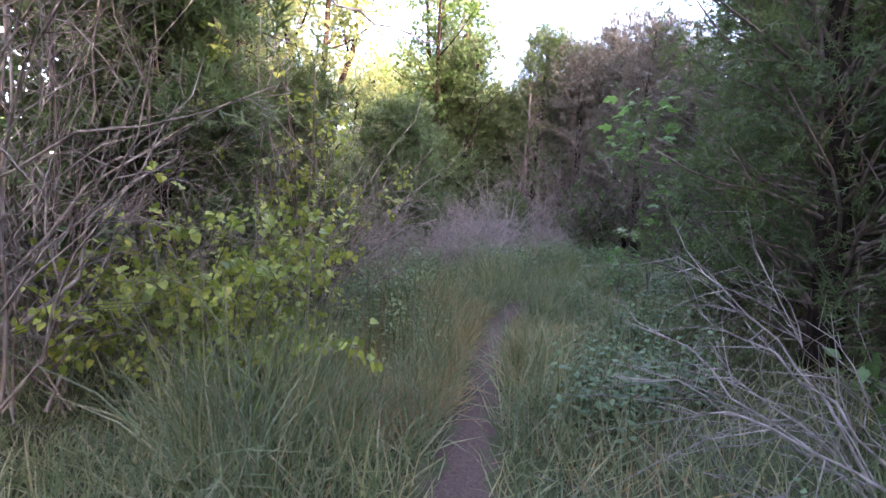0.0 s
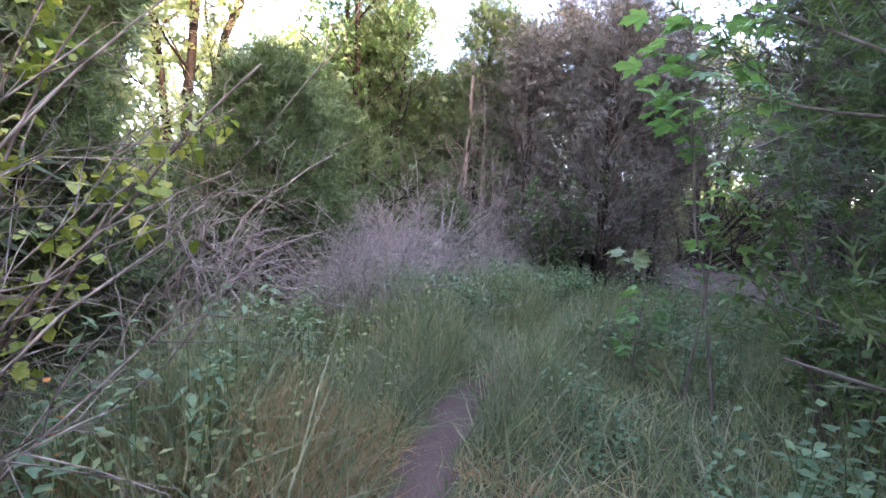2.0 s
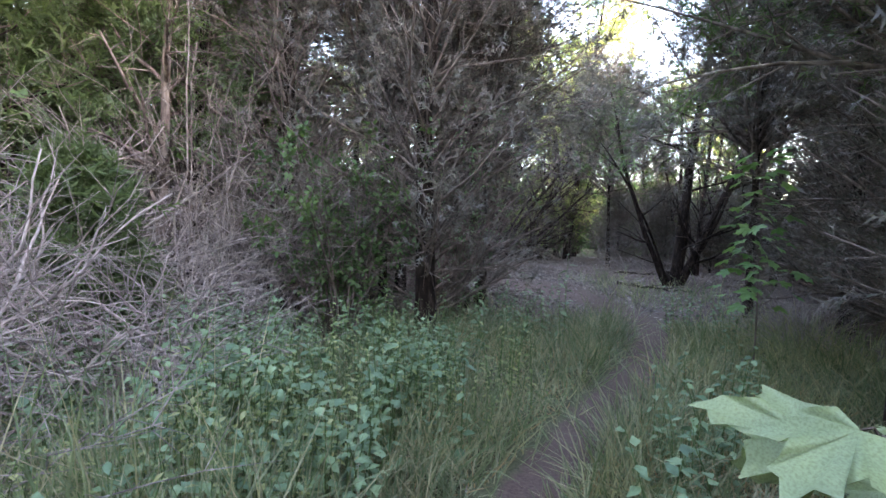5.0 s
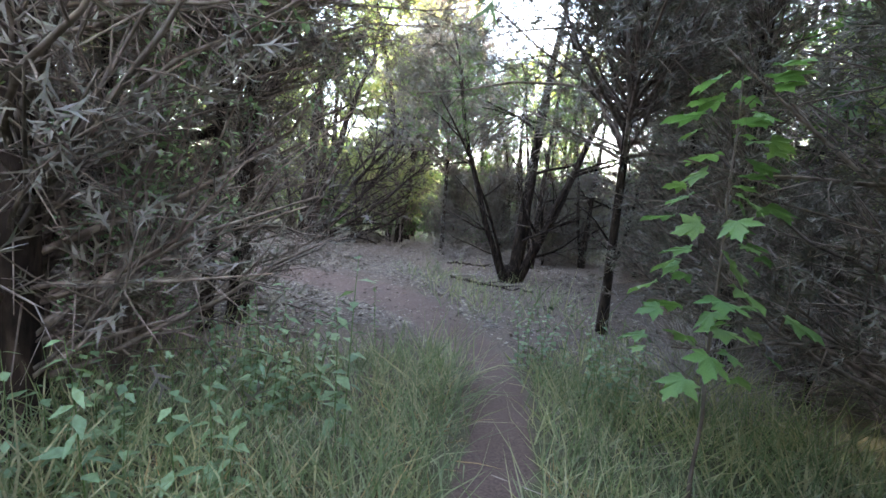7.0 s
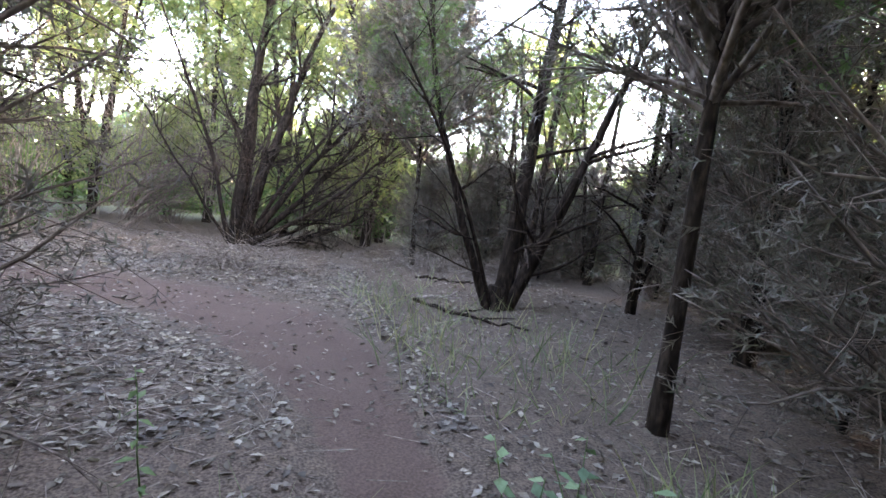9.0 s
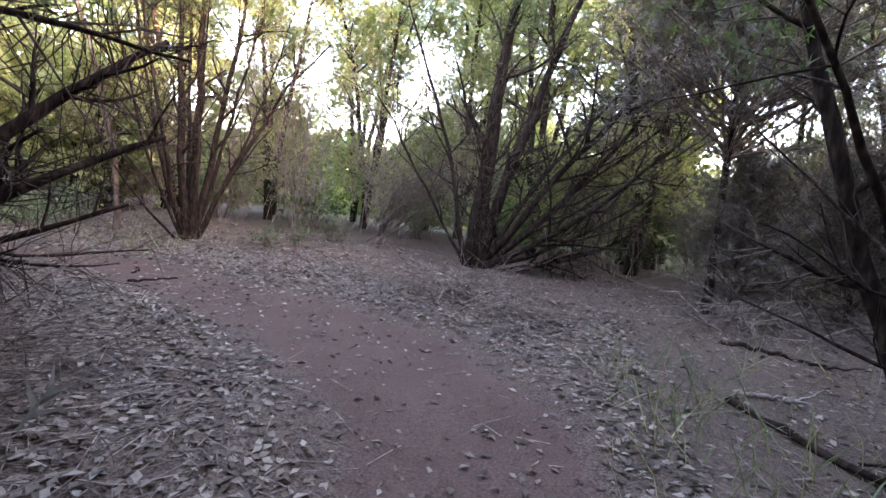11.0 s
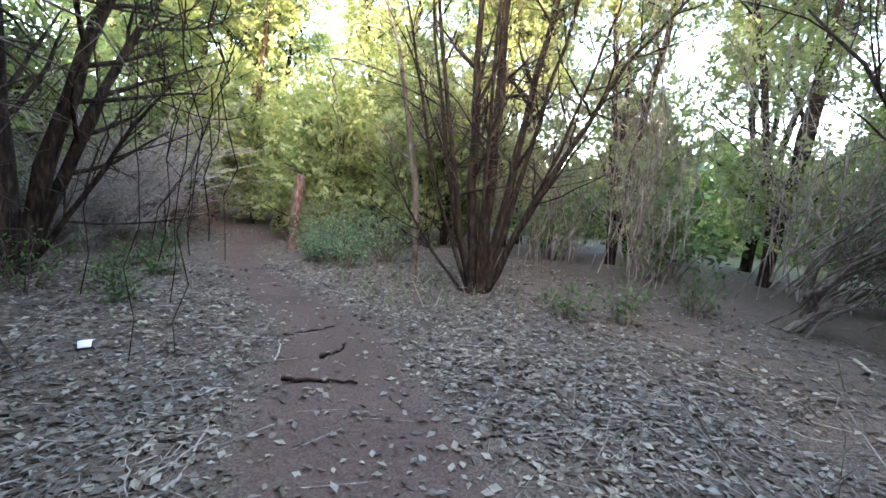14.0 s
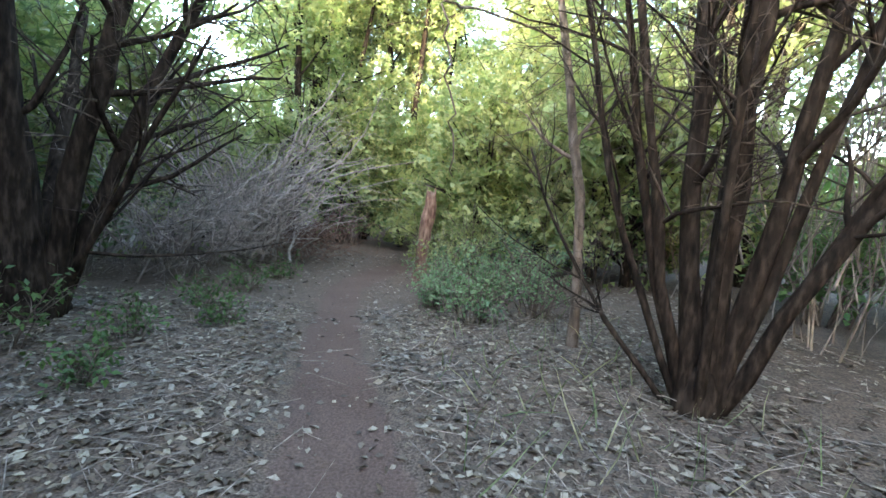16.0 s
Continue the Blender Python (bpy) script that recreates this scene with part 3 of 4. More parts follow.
# leaning cedar with broken limbs that hang over the inner bend
tree("cedar_tree", -4.9, 2.3, [
    (60, 36, 50, 3.4, 0.085), (45, 48, 62, 2.8, 0.07), (75, 22, 32, 4.5, 0.1), (100, 10, 14, 6.0, 0.13), (52, 60, 66, 2.3, 0.05), (150, 20, 30, 5.5, 0.09), (10, 35, 45, 4.6, 0.08), (-40, 45, 55, 4.4, 0.07)],
    "dark cedar with broken limbs leaning over the path", burl=0.25, limbs=9, limb_len=(0.4, 1.3), limb_pull=0.04, group="grove cedars", fine=2, **CROWN)
tree("cedar_tree", -8.75, 2.6, [
    (0, 3, 8, 5.5, 0.26), (75, 12, 24, 5.2, 0.13), (110, 15, 28, 4.8, 0.1), (200, 20, 30, 5, 0.1), (70, 34, 34, 3.2, 0.045), (270, 25, 35, 5, 0.09)],
    "thick old cedar with peeling reddish bark", bark=M_BARK, burl=0.3, limbs=10, limb_len=(0.6, 1.8), group="grove cedars", **{**CROWN, "leaf_n": 4})
# slim dark trunks on the outer side
SLIM = dict(limbs=9, limb_len=(0.5, 1.7), limb_span=(0.12, 1), limb_pull=-0.01, group="slim grove cedars", **CROWN)
tree("cedar_tree", 2.73, 4.6, [(20, 5, 8, 6.5, 0.16), (165, 24, 12, 5.5, 0.075), (-20, 22, 12, 5.6, 0.1), (10, 30, 20, 5.0, 0.05), (200, 20, 42, 4.2, 0.04)], "slim dark cedar trunk with dead side twigs", burl=0.2, **SLIM)
SL = tree("cedar_tree", 6.1, 7.1, [(20, 3, 6, 6.5, 0.08), (100, 8, 12, 5.5, 0.05)], "slim dark cedar trunk with dead side twigs", burl=0.09, **SLIM)
for i, (x, y, s) in enumerate([(4.2, 6.6, 1.0), (5.0, 9.2, 1.05), (7.6, 5.4, 0.95), (4.9, 4.2, 0.9), (8.8, 8.6, 1.1), (6.6, 10.8, 1.0), (9.8, 4.2, 1.0), (6.4, 2.6, 1.0)]):
    copy_thing(SL, pose(x, y, gz(x, y), 0, 0, 71 * i) @ Matrix.Scale(s, 4))
# slim pale tree that leans over the path, beyond the bundle
tree("leaning_tree", -8.6, 7.9, [(225, 3, 26, 6.2, 0.06)], "slim grey-brown leaning tree with a smooth bare trunk", bark=M_TWIG, limbs=6, limb_len=(0.5, 1.4), limb_span=(0.3, 1), leaf=M_YELLOWLEAF, leaf_n=7, leaf_size=(0.07, 0.13), leaf_from=3.6)


def broken_stump(x, y):
    top = thing("tree_stump", x, y, "broken reddish tree stump, torn at the top", "stump")
    p, q = stem_line(0, 0, -0.1, 100, 2, 6, 1.75, 0.11, 9)
    q = 0.11 * np.array([1.5, 1.1, 0.95, 0.9, 0.9, 0.95, 1.1, 0.9, 0.5])
    V, F = tubes(p[None], q[None], 10)
    V += rng.normal(size=V.shape) * 0.012
    part("trunk", mesh("trunk", V, F, M_REDWOOD, True), top)
    for i in range(6):
        a_ = i * 1.05
        b = p[-2] + 0.06 * np.array([math.cos(a_), math.sin(a_), 0])
        t_ = b + np.array([0.03 * math.cos(a_), 0.03 * math.sin(a_), rng.uniform(0.1, 0.32)])
        part("splinter", mesh("splinter", *tubes(np.array([[b, (b + t_) / 2, t_]]), np.array([[0.035, 0.025, 0.004]]), 4), M_REDWOOD), top)


broken_stump(-12.0, 6.45)

# bare brush leaning against the fan cedar, and heaps of cut branches
dead_brush("leaning_brush", -4.2, 10.9, 2.6, 1.0, "bare dark branches leaning low over the ground", 34, lean=(48, 62), mat=M_TWIG, category="dead branches", az=(8, 10), fine=3, rad=0.02)
dead_brush("brush_pile", -13.2, 3.0, 3.2, 2.2, "heap of grey cut branches beside the path", 130, lean=(30, 80), category="brush pile", az=(60, 70), rad=0.022, fine=1)
dead_brush("brush_pile", -11.3, 2.6, 2.2, 1.5, "heap of grey cut branches beside the path", 70, lean=(35, 82), category="brush pile", az=(50, 60), rad=0.014)
dead_brush("brush_pile", -13.9, 4.1, 1.5, 1.3, "low heap of brown cut branches beside the path", 60, lean=(50, 88), mat=M_REDWOOD, category="brush pile")
dead_brush("brush_pile", -1.0, 7.2, 0.35, 1.4, "flat scatter of dry sticks under the cedar", 40, lean=(80, 90), mat=M_FALLEN, category="brush pile", fine=2)
dead_brush("brush_pile", 2.6, 7.6, 0.35, 1.4, "flat scatter of dry sticks on the slope", 30, lean=(80, 90), mat=M_FALLEN, category="brush pile", fine=2)
dead_brush("brush_pile", -3.3, 2.0, 0.4, 1.5, "flat scatter of dry sticks on leaf mould", 45, lean=(78, 90), mat=M_FALLEN, category="brush pile", fine=2)

# thickets of bare twigs beyond the bend
for x, y, h, r, n in [(-8.3, 10.4, 4.6, 1.6, 60), (-6.3, 10.6, 4.8, 1.6, 60), (-4.7, 12.0, 4.8, 1.6, 56), (-2.6, 13.2, 4.6, 1.8, 50), (-11.3, 11.0, 4.2, 1.6, 50), (0.4, 13.6, 4.2, 1.8, 44), (4.4, 10.9, 4.4, 1.6, 46), (1.2, 11.6, 4.6, 1.5, 44)]:
    dead_brush("bare_thicket", x, y, h, r, "grey-brown thicket of bare upright twigs", n, lean=(4, 42), mat=M_FALLEN, rad=0.008, group="bare thickets", fine=2)
for x, y, h, r, n in [(3.2, 12.4, 2.4, 2.0, 60), (6.6, 12.8, 2.8, 2.2, 70), (10.0, 11.0, 2.8, 2.2, 70), (8.6, 7.0, 2.6, 2.0, 50)]:
    dead_brush("dark_thicket", x, y, h, r, "low dark thicket of brown twigs", n, lean=(10, 60), mat=M_TWIG, group="dark thickets", fine=3)

# ---- the mouth of the grove ----
DEADC = dict(foliage=M_BROWNSPRAY, dense=3, n=190, bare=0.3, low=0.06, group="dead cedars", twig=M_TWIG, spray=(0.08, 0.18), category="dead tree")
DL = "grey-brown dying cedar, bare twigs hanging low"
cedar("dead_cedar", -2.15, 0.9, 5.0, 1.75, DL, **DEADC)
D2 = cedar("dead_cedar", 2.9, -0.5, 5.2, 1.7, DL, **DEADC)
for i, (x, y) in enumerate([(4.6, 2.0), (-3.7, 1.6), (3.6, -2.2), (0.75, -5.1), (1.9, -2.7), (-6.4, 1.2), (-7.6, 0.9), (-5.2, -0.2), (-2.85, -1.5)]):
    copy_thing(D2, pose(x, y, gz(x, y), 0, 0, 40 + 77 * i) @ Matrix.Scale(1.3 if i > 4 else 1.0, 4))
DT = cedar("dark_thicket", 2.7, 8.9, 2.5, 1.5, "low dark thicket of browned cedar and twigs", foliage=M_BROWNSPRAY, n=150, dense=4, bare=0.2, low=0.02, group="dark thickets", spray=(0.09, 0.2), category="thicket", girth=0.02)
for i, (x, y, q) in enumerate([(4.5, 9.4, 1.1), (5.2, 7.7, 0.95), (6.9, 8.4, 1.15), (7.0, 5.9, 1.0), (6.9, 3.9, 1.05), (5.4, 2.4, 0.95), (6.2, 0.7, 1.1), (3.9, 0.6, 0.8), (8.6, 6.2, 1.2), (8.5, 2.2, 1.2), (2.9, -1.4, 0.75)]):
    copy_thing(DT, pose(x, y, gz(x, y), 0, 0, 53 * i) @ Matrix.Scale(q, 4))
MOUTH = dict(low=0.37, n=230, dense=9, spray=(0.13, 0.26), sag=-0.01, girth=0.018, foliage=M_BROWNSPRAY, bare=0.2, group="overhanging cedars")
ML = "tall half-dead cedar with grey-brown boughs over the path"
M1 = cedar("overhanging_cedar", 2.4, 0.9, 6.8, 3.3, ML, **MOUTH)
for i, (x, y, q) in enumerate([(-3.9, 0.9, 1.1), (1.9, -3.9, 0.95), (1.1, -4.7, 0.95), (2.3, 8.6, 1.0), (-2.4, 0.6, 0.95)]):
    copy_thing(M1, pose(x, y, gz(x, y), 0, 0, 100 * i + 30) @ Matrix.Scale(q, 4))
M2 = cedar("overhanging_cedar", 6.4, -2.4, 6.8, 3.1, "tall half-dead cedar, grey-brown boughs down to the ground", **{**MOUTH, "low": 0.1, "n": 210, "dense": 5})
for i, (x, y, q) in enumerate([(5.9, 3.4, 1.05), (3.9, -4.6, 1.05), (2.4, -6.2, 0.9), (7.6, 0.6, 1.1), (8.2, 5.2, 1.0)]):
    copy_thing(M2, pose(x, y, gz(x, y), 0, 0, 120 * i + 10) @ Matrix.Scale(q, 4))
cedar("overhanging_cedar", 0.55, -3.9, 6.0, 2.5, "cedar with dark green boughs above the mouth of the grove", low=0.42, n=150, dense=8, spray=(0.12, 0.22), sag=-0.01, girth=0.018, bare=0.3, group="overhanging cedars")
TG = cedar("tall_cedar", -6.9, 0.2, 7.8, 2.3, "tall grey-green cedar with dead inner twigs behind the brush heap", n=230, dense=6, low=0.25, bare=0.4, group="tall cedars")
for i, (x, y, q) in enumerate([(-6.0, 1.2, 0.95), (-9.2, -1.6, 0.9)]):
    copy_thing(TG, pose(x, y, gz(x, y), 0, 0, 80 + 90 * i) @ Matrix.Scale(q, 4))
shrub("leafy_shrub", -3.9, -1.5, 2.6, 1.0, "tall leafy green shrub at the edge of the cedars", M_LEAF, stems=34, n=14, size=(0.06, 0.11))
shrub("leafy_shrub", -2.65, -0.95, 2.9, 0.9, "grey-green leafy shrub at the edge of the cedars", M_BLUELEAF, stems=26, n=12, size=(0.04, 0.07))
maple("maple_sapling", 0.47, -2.5, 2.25, "young maple with bright lobed leaves beside the path", 60, (0.09, 0.19), 0.3, 60, 1, spread=0.42)

# ---- the meadow path ----
maple("maple_sapling", -0.95, -7.6, 1.9, "slim maple sapling with a few yellow-green leaves", 22, (0.08, 0.16), 0.45, 0, 2)
maple("maple_sapling", -1.35, -7.5, 0.85, "low maple sapling with yellow-green leaves", 34, (0.07, 0.14), 0.25, 0, 4)
maple("maple_sapling", -0.75, -8.05, 2.75, "tall maple sapling, bright leaves overhead", 60, (0.1, 0.19), 0.66, 175, 6, spread=0.75)
shrub("leafy_shrub", -0.05, -8.1, 1.7, 0.8, "dark leafy shrub at the edge of the path", M_LEAF, stems=26, n=9, size=(0.05, 0.09))
maple("maple_sapling", -1.5, -6.27, 1.12, "drooping maple sapling with pale broad leaves", 7, (0.13, 0.2), 0.86, 180, 4, mat=M_PALELEAF, spread=0.2, face=(-0.4, -0.9, 0.6))

LIVE = dict(group="green cedars")
cedar("green_cedar", 0.85, -9.3, 6.4, 1.95, "dense dark green cedar beside the path", n=250, dense=13, spray=(0.09, 0.17), **LIVE)
cedar("green_cedar", 0.95, -6.9, 6.2, 1.85, "dark green cedar at the edge of the meadow", n=190, **LIVE)
cedar("green_cedar", -6.0, -7.5, 3.4, 1.5, "rounded green juniper at the meadow's edge", n=200, **LIVE)
cedar("green_cedar", -5.6, -10.2, 3.4, 1.4, "green juniper draped with dead twigs", n=190, **LIVE)
dead_brush("dead_shrub", -5.2, -9.0, 1.9, 1.3, "grey-brown tangle of drooping dead branches", 50, lean=(25, 85), group="dead shrubs", rad=0.012)
cedar("green_cedar", -3.9, -12.4, 4.2, 1.4, "green juniper draped with dead twigs", n=170, **LIVE)
cedar("green_cedar", -8.4, -4.5, 4.2, 1.8, "green juniper behind the brush heap", n=180, **LIVE)
cedar("green_cedar", -7.6, -0.6, 5.4, 1.8, "tall green cedar behind the brush heap", n=190, low=0.4, **LIVE)
cedar("small_cedar", -5.6, -3.4, 1.9, 0.75, "small green cedar among dead branches", n=120, **LIVE)
shrub("vine_shrub", -2.45, -12.6, 1.45, 1.1, "thicket hung with yellow-green heart-shaped vine leaves", M_VINE, stems=50, n=12, size=(0.03, 0.062), lean=(12, 70), droop=1.2, twig=M_FALLEN, tpl=HEART)
dead_brush("dead_shrub", -3.3, -11.6, 2.2, 1.1, "tangle of bare brown twigs by the path", 45, lean=(10, 75), group="dead shrubs", mat=M_FALLEN, rad=0.008)
shrub("vine_shrub", -3.6, -11.1, 3.0, 0.9, "vine-hung shrub with green and yellow leaves", M_VINE, stems=16, n=8, size=(0.045, 0.08), lean=(5, 40), droop=1.0, tpl=HEART)
dead_brush("dead_shrub", -2.6, -14.0, 3.0, 1.2, "tangle of bare grey-purple twigs", 80, lean=(5, 70), group="dead shrubs", rad=0.008, mat=M_FALLEN)
dead_brush("dead_shrub", -3.6, -13.2, 3.6, 1.2, "tangle of bare grey-purple twigs", 70, lean=(5, 60), group="dead shrubs", rad=0.008, mat=M_FALLEN)
dead_brush("dead_shrub", 1.1, -11.3, 1.3, 0.7, "pale bare branches reaching over the grass", 11, lean=(45, 80), group="dead shrubs", az=(170, 35), fine=2, rad=0.007)
dead_brush("dead_shrub", -5.6, -5.0, 1.7, 1.4, "grey heap of dead branches behind the grass", 80, lean=(25, 80), group="dead shrubs")
for x, y, h, r in [(-4.8, -6.2, 1.4, 1.2), (-4.5, -7.6, 1.2, 1.1), (-6.5, -6.0, 1.7, 1.4), (-4.8, -3.9, 1.4, 1.4), (-6.0, -2.2, 2.2, 1.4)]:
    dead_brush("dead_shrub", x, y, h, r, "low grey heap of dead drooping branches", 55, lean=(35, 85), group="dead shrubs", rad=0.011, fine=3)
dead_brush("dead_shrub", -6.3, -3.2, 2.4, 1.4, "grey heap of dead branches behind the grass", 75, lean=(35, 85), group="dead shrubs", rad=0.015)
dead_brush("dead_shrub", -5.3, -0.8, 2.5, 1.4, "grey heap of dead drooping branches under the cedar", 70, lean=(40, 88), group="dead shrubs", rad=0.014)
dead_brush("dead_shrub", -5.3, -1.6, 3.2, 1.4, "tangle of bare brown twigs", 60, lean=(8, 60), group="dead shrubs", mat=M_FALLEN)
dead_brush("dead_shrub", -5.4, 0.6, 4.6, 1.6, "tall tangle of bare brown twigs", 60, lean=(5, 50), group="dead shrubs", mat=M_FALLEN)
tree("dead_tree", -6.55, -1.2, [(100, 3, 5, 5.5, 0.1)], "dead tree with a bare broken trunk", bark=M_TWIG, twig=M_FALLEN, limbs=22, limb_len=(0.6, 1.8), limb_span=(0.15, 1), limb_pull=-0.08)

for x, y, h, r in [(-12.2, 7.0, 1.3, 0.9), (-10.9, 7.5, 0.8, 0.8), (-13.2, 7.6, 1.5, 1.0), (-11.8, 8.4, 1.2, 0.9), (-14.6, 6.9, 1.8, 1.0), (-15.6, 2.6, 2.6, 1.3), (-16.6, 7.6, 2.6, 1.4), (-9.6, 7.0, 0.8, 0.7), (-10.4, 6.6, 0.7, 0.6), (-9.9, 7.9, 1.1, 0.8), (-11.2, 6.9, 1.0, 0.8)]:
    shrub("understory_shrub", x, y, h, r, "low bushy green undergrowth beside the path", M_BLUELEAF if x > -11.9 else M_YELLOWLEAF, stems=18 if x > -11.9 else 24, n=5 if x > -11.9 else 8, size=(0.04, 0.08), group="undergrowth", lean=(5, 60))
for x, y, h, r in [(-7.9, 3.0, 0.7, 0.6), (-8.4, 3.7, 0.45, 0.5), (-9.6, 3.8, 0.5, 0.6), (-10.6, 4.0, 0.5, 0.6), (-7.4, 3.9, 0.35, 0.4), (-9.1, 4.2, 0.3, 0.45), (-11.8, 4.2, 0.4, 0.5), (-5.6, 8.6, 0.5, 0.45), (-5.2, 9.1, 0.7, 0.4), (-5.1, 10.3, 0.7, 0.7)]:
    shrub("seedling_clump", x, y, h, r, "clump of fresh green seedlings on leaf mould", M_LEAF, stems=9, n=3, size=(0.04, 0.08), group="seedlings", lean=(5, 60))

# weeds beside the path
W = weed("tall_weed", -0.75, 0.35, 0.85, "single upright green weed with paired leaves", M_LEAF, 8, (0.06, 0.1))
weed("tall_weed", -1.15, -1.75, 1.2, "tall bright green weed with pointed leaves", M_BLUELEAF, 9, (0.1, 0.17), 2)
WT = weed("tall_weed", -3.05, -10.0, 0.95, "tall pale green weeds with narrow pointed leaves", M_BLUELEAF, 11, (0.09, 0.17), 4, "tall weeds", 0.7)
for i, (x, y) in enumerate([(-3.3, -9.6), (-2.85, -10.5), (-3.5, -10.1), (-3.35, -9.1), (-2.75, -10.9), (-3.9, -9.5), (-1.55, -1.1), (-1.9, -2.3)]):
    copy_thing(WT, pose(x, y, gz(x, y), 0, 0, 61 * i) @ Matrix.Scale(rng.uniform(0.8, 1.15), 4))
dead_brush("dry_tuft", 1.75, -1.35, 0.45, 0.4, "low tuft of drooping dead grey stems", 45, lean=(40, 85), group="dead shrubs", rad=0.006, fine=1)
WB = weed("weed_clump", -2.9, -5.2, 0.75, "clump of leafy blue-green weeds in the grass", M_BLUELEAF, 8, (0.06, 0.11), 7, "weed clumps", 1.3)
for i in range(110):
    x, y = rng.uniform(-5.2, -2.5), rng.uniform(-7.2, -2.2)
    if off_trail(np.array([x]), np.array([y]))[0][0] > 0.65:
        copy_thing(WB, pose(x, y, gz(x, y), 0, 0, 57 * i) @ Matrix.Scale(rng.uniform(0.7, 1.2), 4))
for i, (x, y) in enumerate([(-3.1, -10.2), (-3.4, -9.5), (-2.9, -10.8), (-3.6, -8.8), (-1.45, -5.3), (-1.05, -4.5), (-0.6, -4.0), (-1.7, -1.4), (-1.9, -0.9), (-2.3, -1.9), (0.9, -1.3), (0.7, -0.4), (-0.2, -8.9), (-0.5, -9.3)]):
    copy_thing(WB, pose(x, y, gz(x, y), 0, 0, 47 * i))

WG = weed("weed_clump", -3.3, -6.6, 0.7, "clump of thin yellow-green weeds in the grass", M_YELLOWLEAF, 9, (0.035, 0.075), 8, "weed clumps", 1.0)
for i in range(50):
    y = rng.uniform(-11.5, -3.0)
    x = float(np.interp(y, TRAIL[1:15, 1], TRAIL[1:15, 0])) - rng.uniform(0.6, 2.4)
    copy_thing(WG, pose(x, y, gz(x, y), 0, 0, 43 * i) @ Matrix.Scale(rng.uniform(0.7, 1.3), 4))
for i in range(45):
    x, y = rng.uniform(-4.0, -2.75), rng.uniform(-7.2, -3.6)
    copy_thing(WG, pose(x, y, gz(x, y), 0, 0, 29 * i) @ Matrix.Scale(rng.uniform(0.7, 1.15), 4))
for i in range(34):
    y = rng.uniform(-12.5, -4.2)
    x = float(np.interp(y, TRAIL[1:15, 1], TRAIL[1:15, 0])) + rng.uniform(0.65, 1.7)
    copy_thing(WB, pose(x, y, gz(x, y), 0, 0, 31 * i) @ Matrix.Scale(rng.uniform(0.5, 0.95), 4))


def strand(name, pts, r, mat, parent=None, label="", category="", group="", wob=0.03, k=14, sides=4, origin=(0, 0, 0)):
    """A stick, vine or root along a few given points."""
    pts = np.array(pts, float) - np.array(origin)
    u = np.linspace(0, 1, len(pts))
    v = np.linspace(0, 1, k)
    p = np.stack([np.interp(v, u, pts[:, c]) for c in range(3)], 1)
    p[1:-1] = (p[:-2] + 2 * p[1:-1] + p[2:]) / 4
    p[1:-1] += rng.normal(size=(k - 2, 3)) * wob
    me = mesh(name, *tubes(p[None], (r * np.linspace(1, 0.45, k) * (1 + 0.12 * rng.normal(size=k)))[None], sides), mat, True)
    if parent:
        return part(name, me, parent)
    ob = tagged(new(name, me), label, category, group)
    ob.location = origin
    return ob


def ground_stick(name, x0, y0, x1, y1, r, mat, label, twigs=0, category="stick", bow=0.04):
    ob = thing(name, x0, y0, label, category, "fallen sticks")
    o = np.array(ob.location)
    mid = ((x0 + x1) / 2 + rng.normal() * bow, (y0 + y1) / 2 + rng.normal() * bow)
    pts = [(x, y, gz(x, y) + r * 0.8) for x, y in ((x0, y0), mid, (x1, y1))]
    strand("stick", pts, r, mat, ob, wob=r * 0.6, sides=6, origin=o)
    for i in range(twigs):
        f = rng.uniform(0.3, 0.95)
        b = np.array(pts[0]) * (1 - f) + np.array(pts[2]) * f
        a_ = math.atan2(y1 - y0, x1 - x0) + rng.choice([-1, 1]) * rng.uniform(0.4, 1.0)
        L = rng.uniform(0.15, 0.45)
        e_ = b + np.array([L * math.cos(a_), L * math.sin(a_), rng.uniform(0.0, 0.12)])
        strand("side_twig", [b, (b + e_) / 2, e_], r * 0.45, mat, ob, wob=0.01, k=6, origin=o)
    return ob


DARKSTICK = "dark fallen stick lying on the path"
ground_stick("fallen_stick", -5.04, 5.21, -4.8, 5.72, 0.018, M_BARK, DARKSTICK)
ground_stick("fallen_stick", -6.01, 5.37, -6.27, 5.93, 0.012, M_BARK, DARKSTICK)
ground_stick("fallen_stick", -5.41, 5.58, -5.72, 5.89, 0.014, M_BARK, DARKSTICK)
ground_stick("fallen_stick", -5.35, 5.2, -5.9, 5.32, 0.01, M_GREYBARK, "pale bare stick on leaf mould")
ground_stick("fallen_stick", -3.55, 4.25, -4.5, 4.72, 0.012, M_GREYBARK, "pale crooked stick beside the path", 3, bow=0.1)
ground_stick("fallen_branch", 1.55, 5.1, 2.6, 3.3, 0.035, M_BARK, "long dark fallen branch in the leaf mould", 3, "branch")
ground_stick("fallen_branch", 1.95, 6.75, 2.8, 6.25, 0.03, M_BARK, "short dark fallen branch in the leaf mould", 2, "branch")
ground_stick("fallen_branch", 1.65, 5.3, 2.15, 5.3, 0.025, M_GREYBARK, "forked grey stick in the leaf mould", 5, "branch")
ground_stick("fallen_branch", -3.4, 10.1, -0.2, 7.1, 0.022, M_STICK, "long pale fallen branch under the cedar", 9, "branch", 0.2)
ground_stick("fallen_branch", -2.6, 9.3, 0.4, 6.9, 0.018, M_FALLEN, "long pale fallen branch under the cedar", 9, "branch", 0.2)
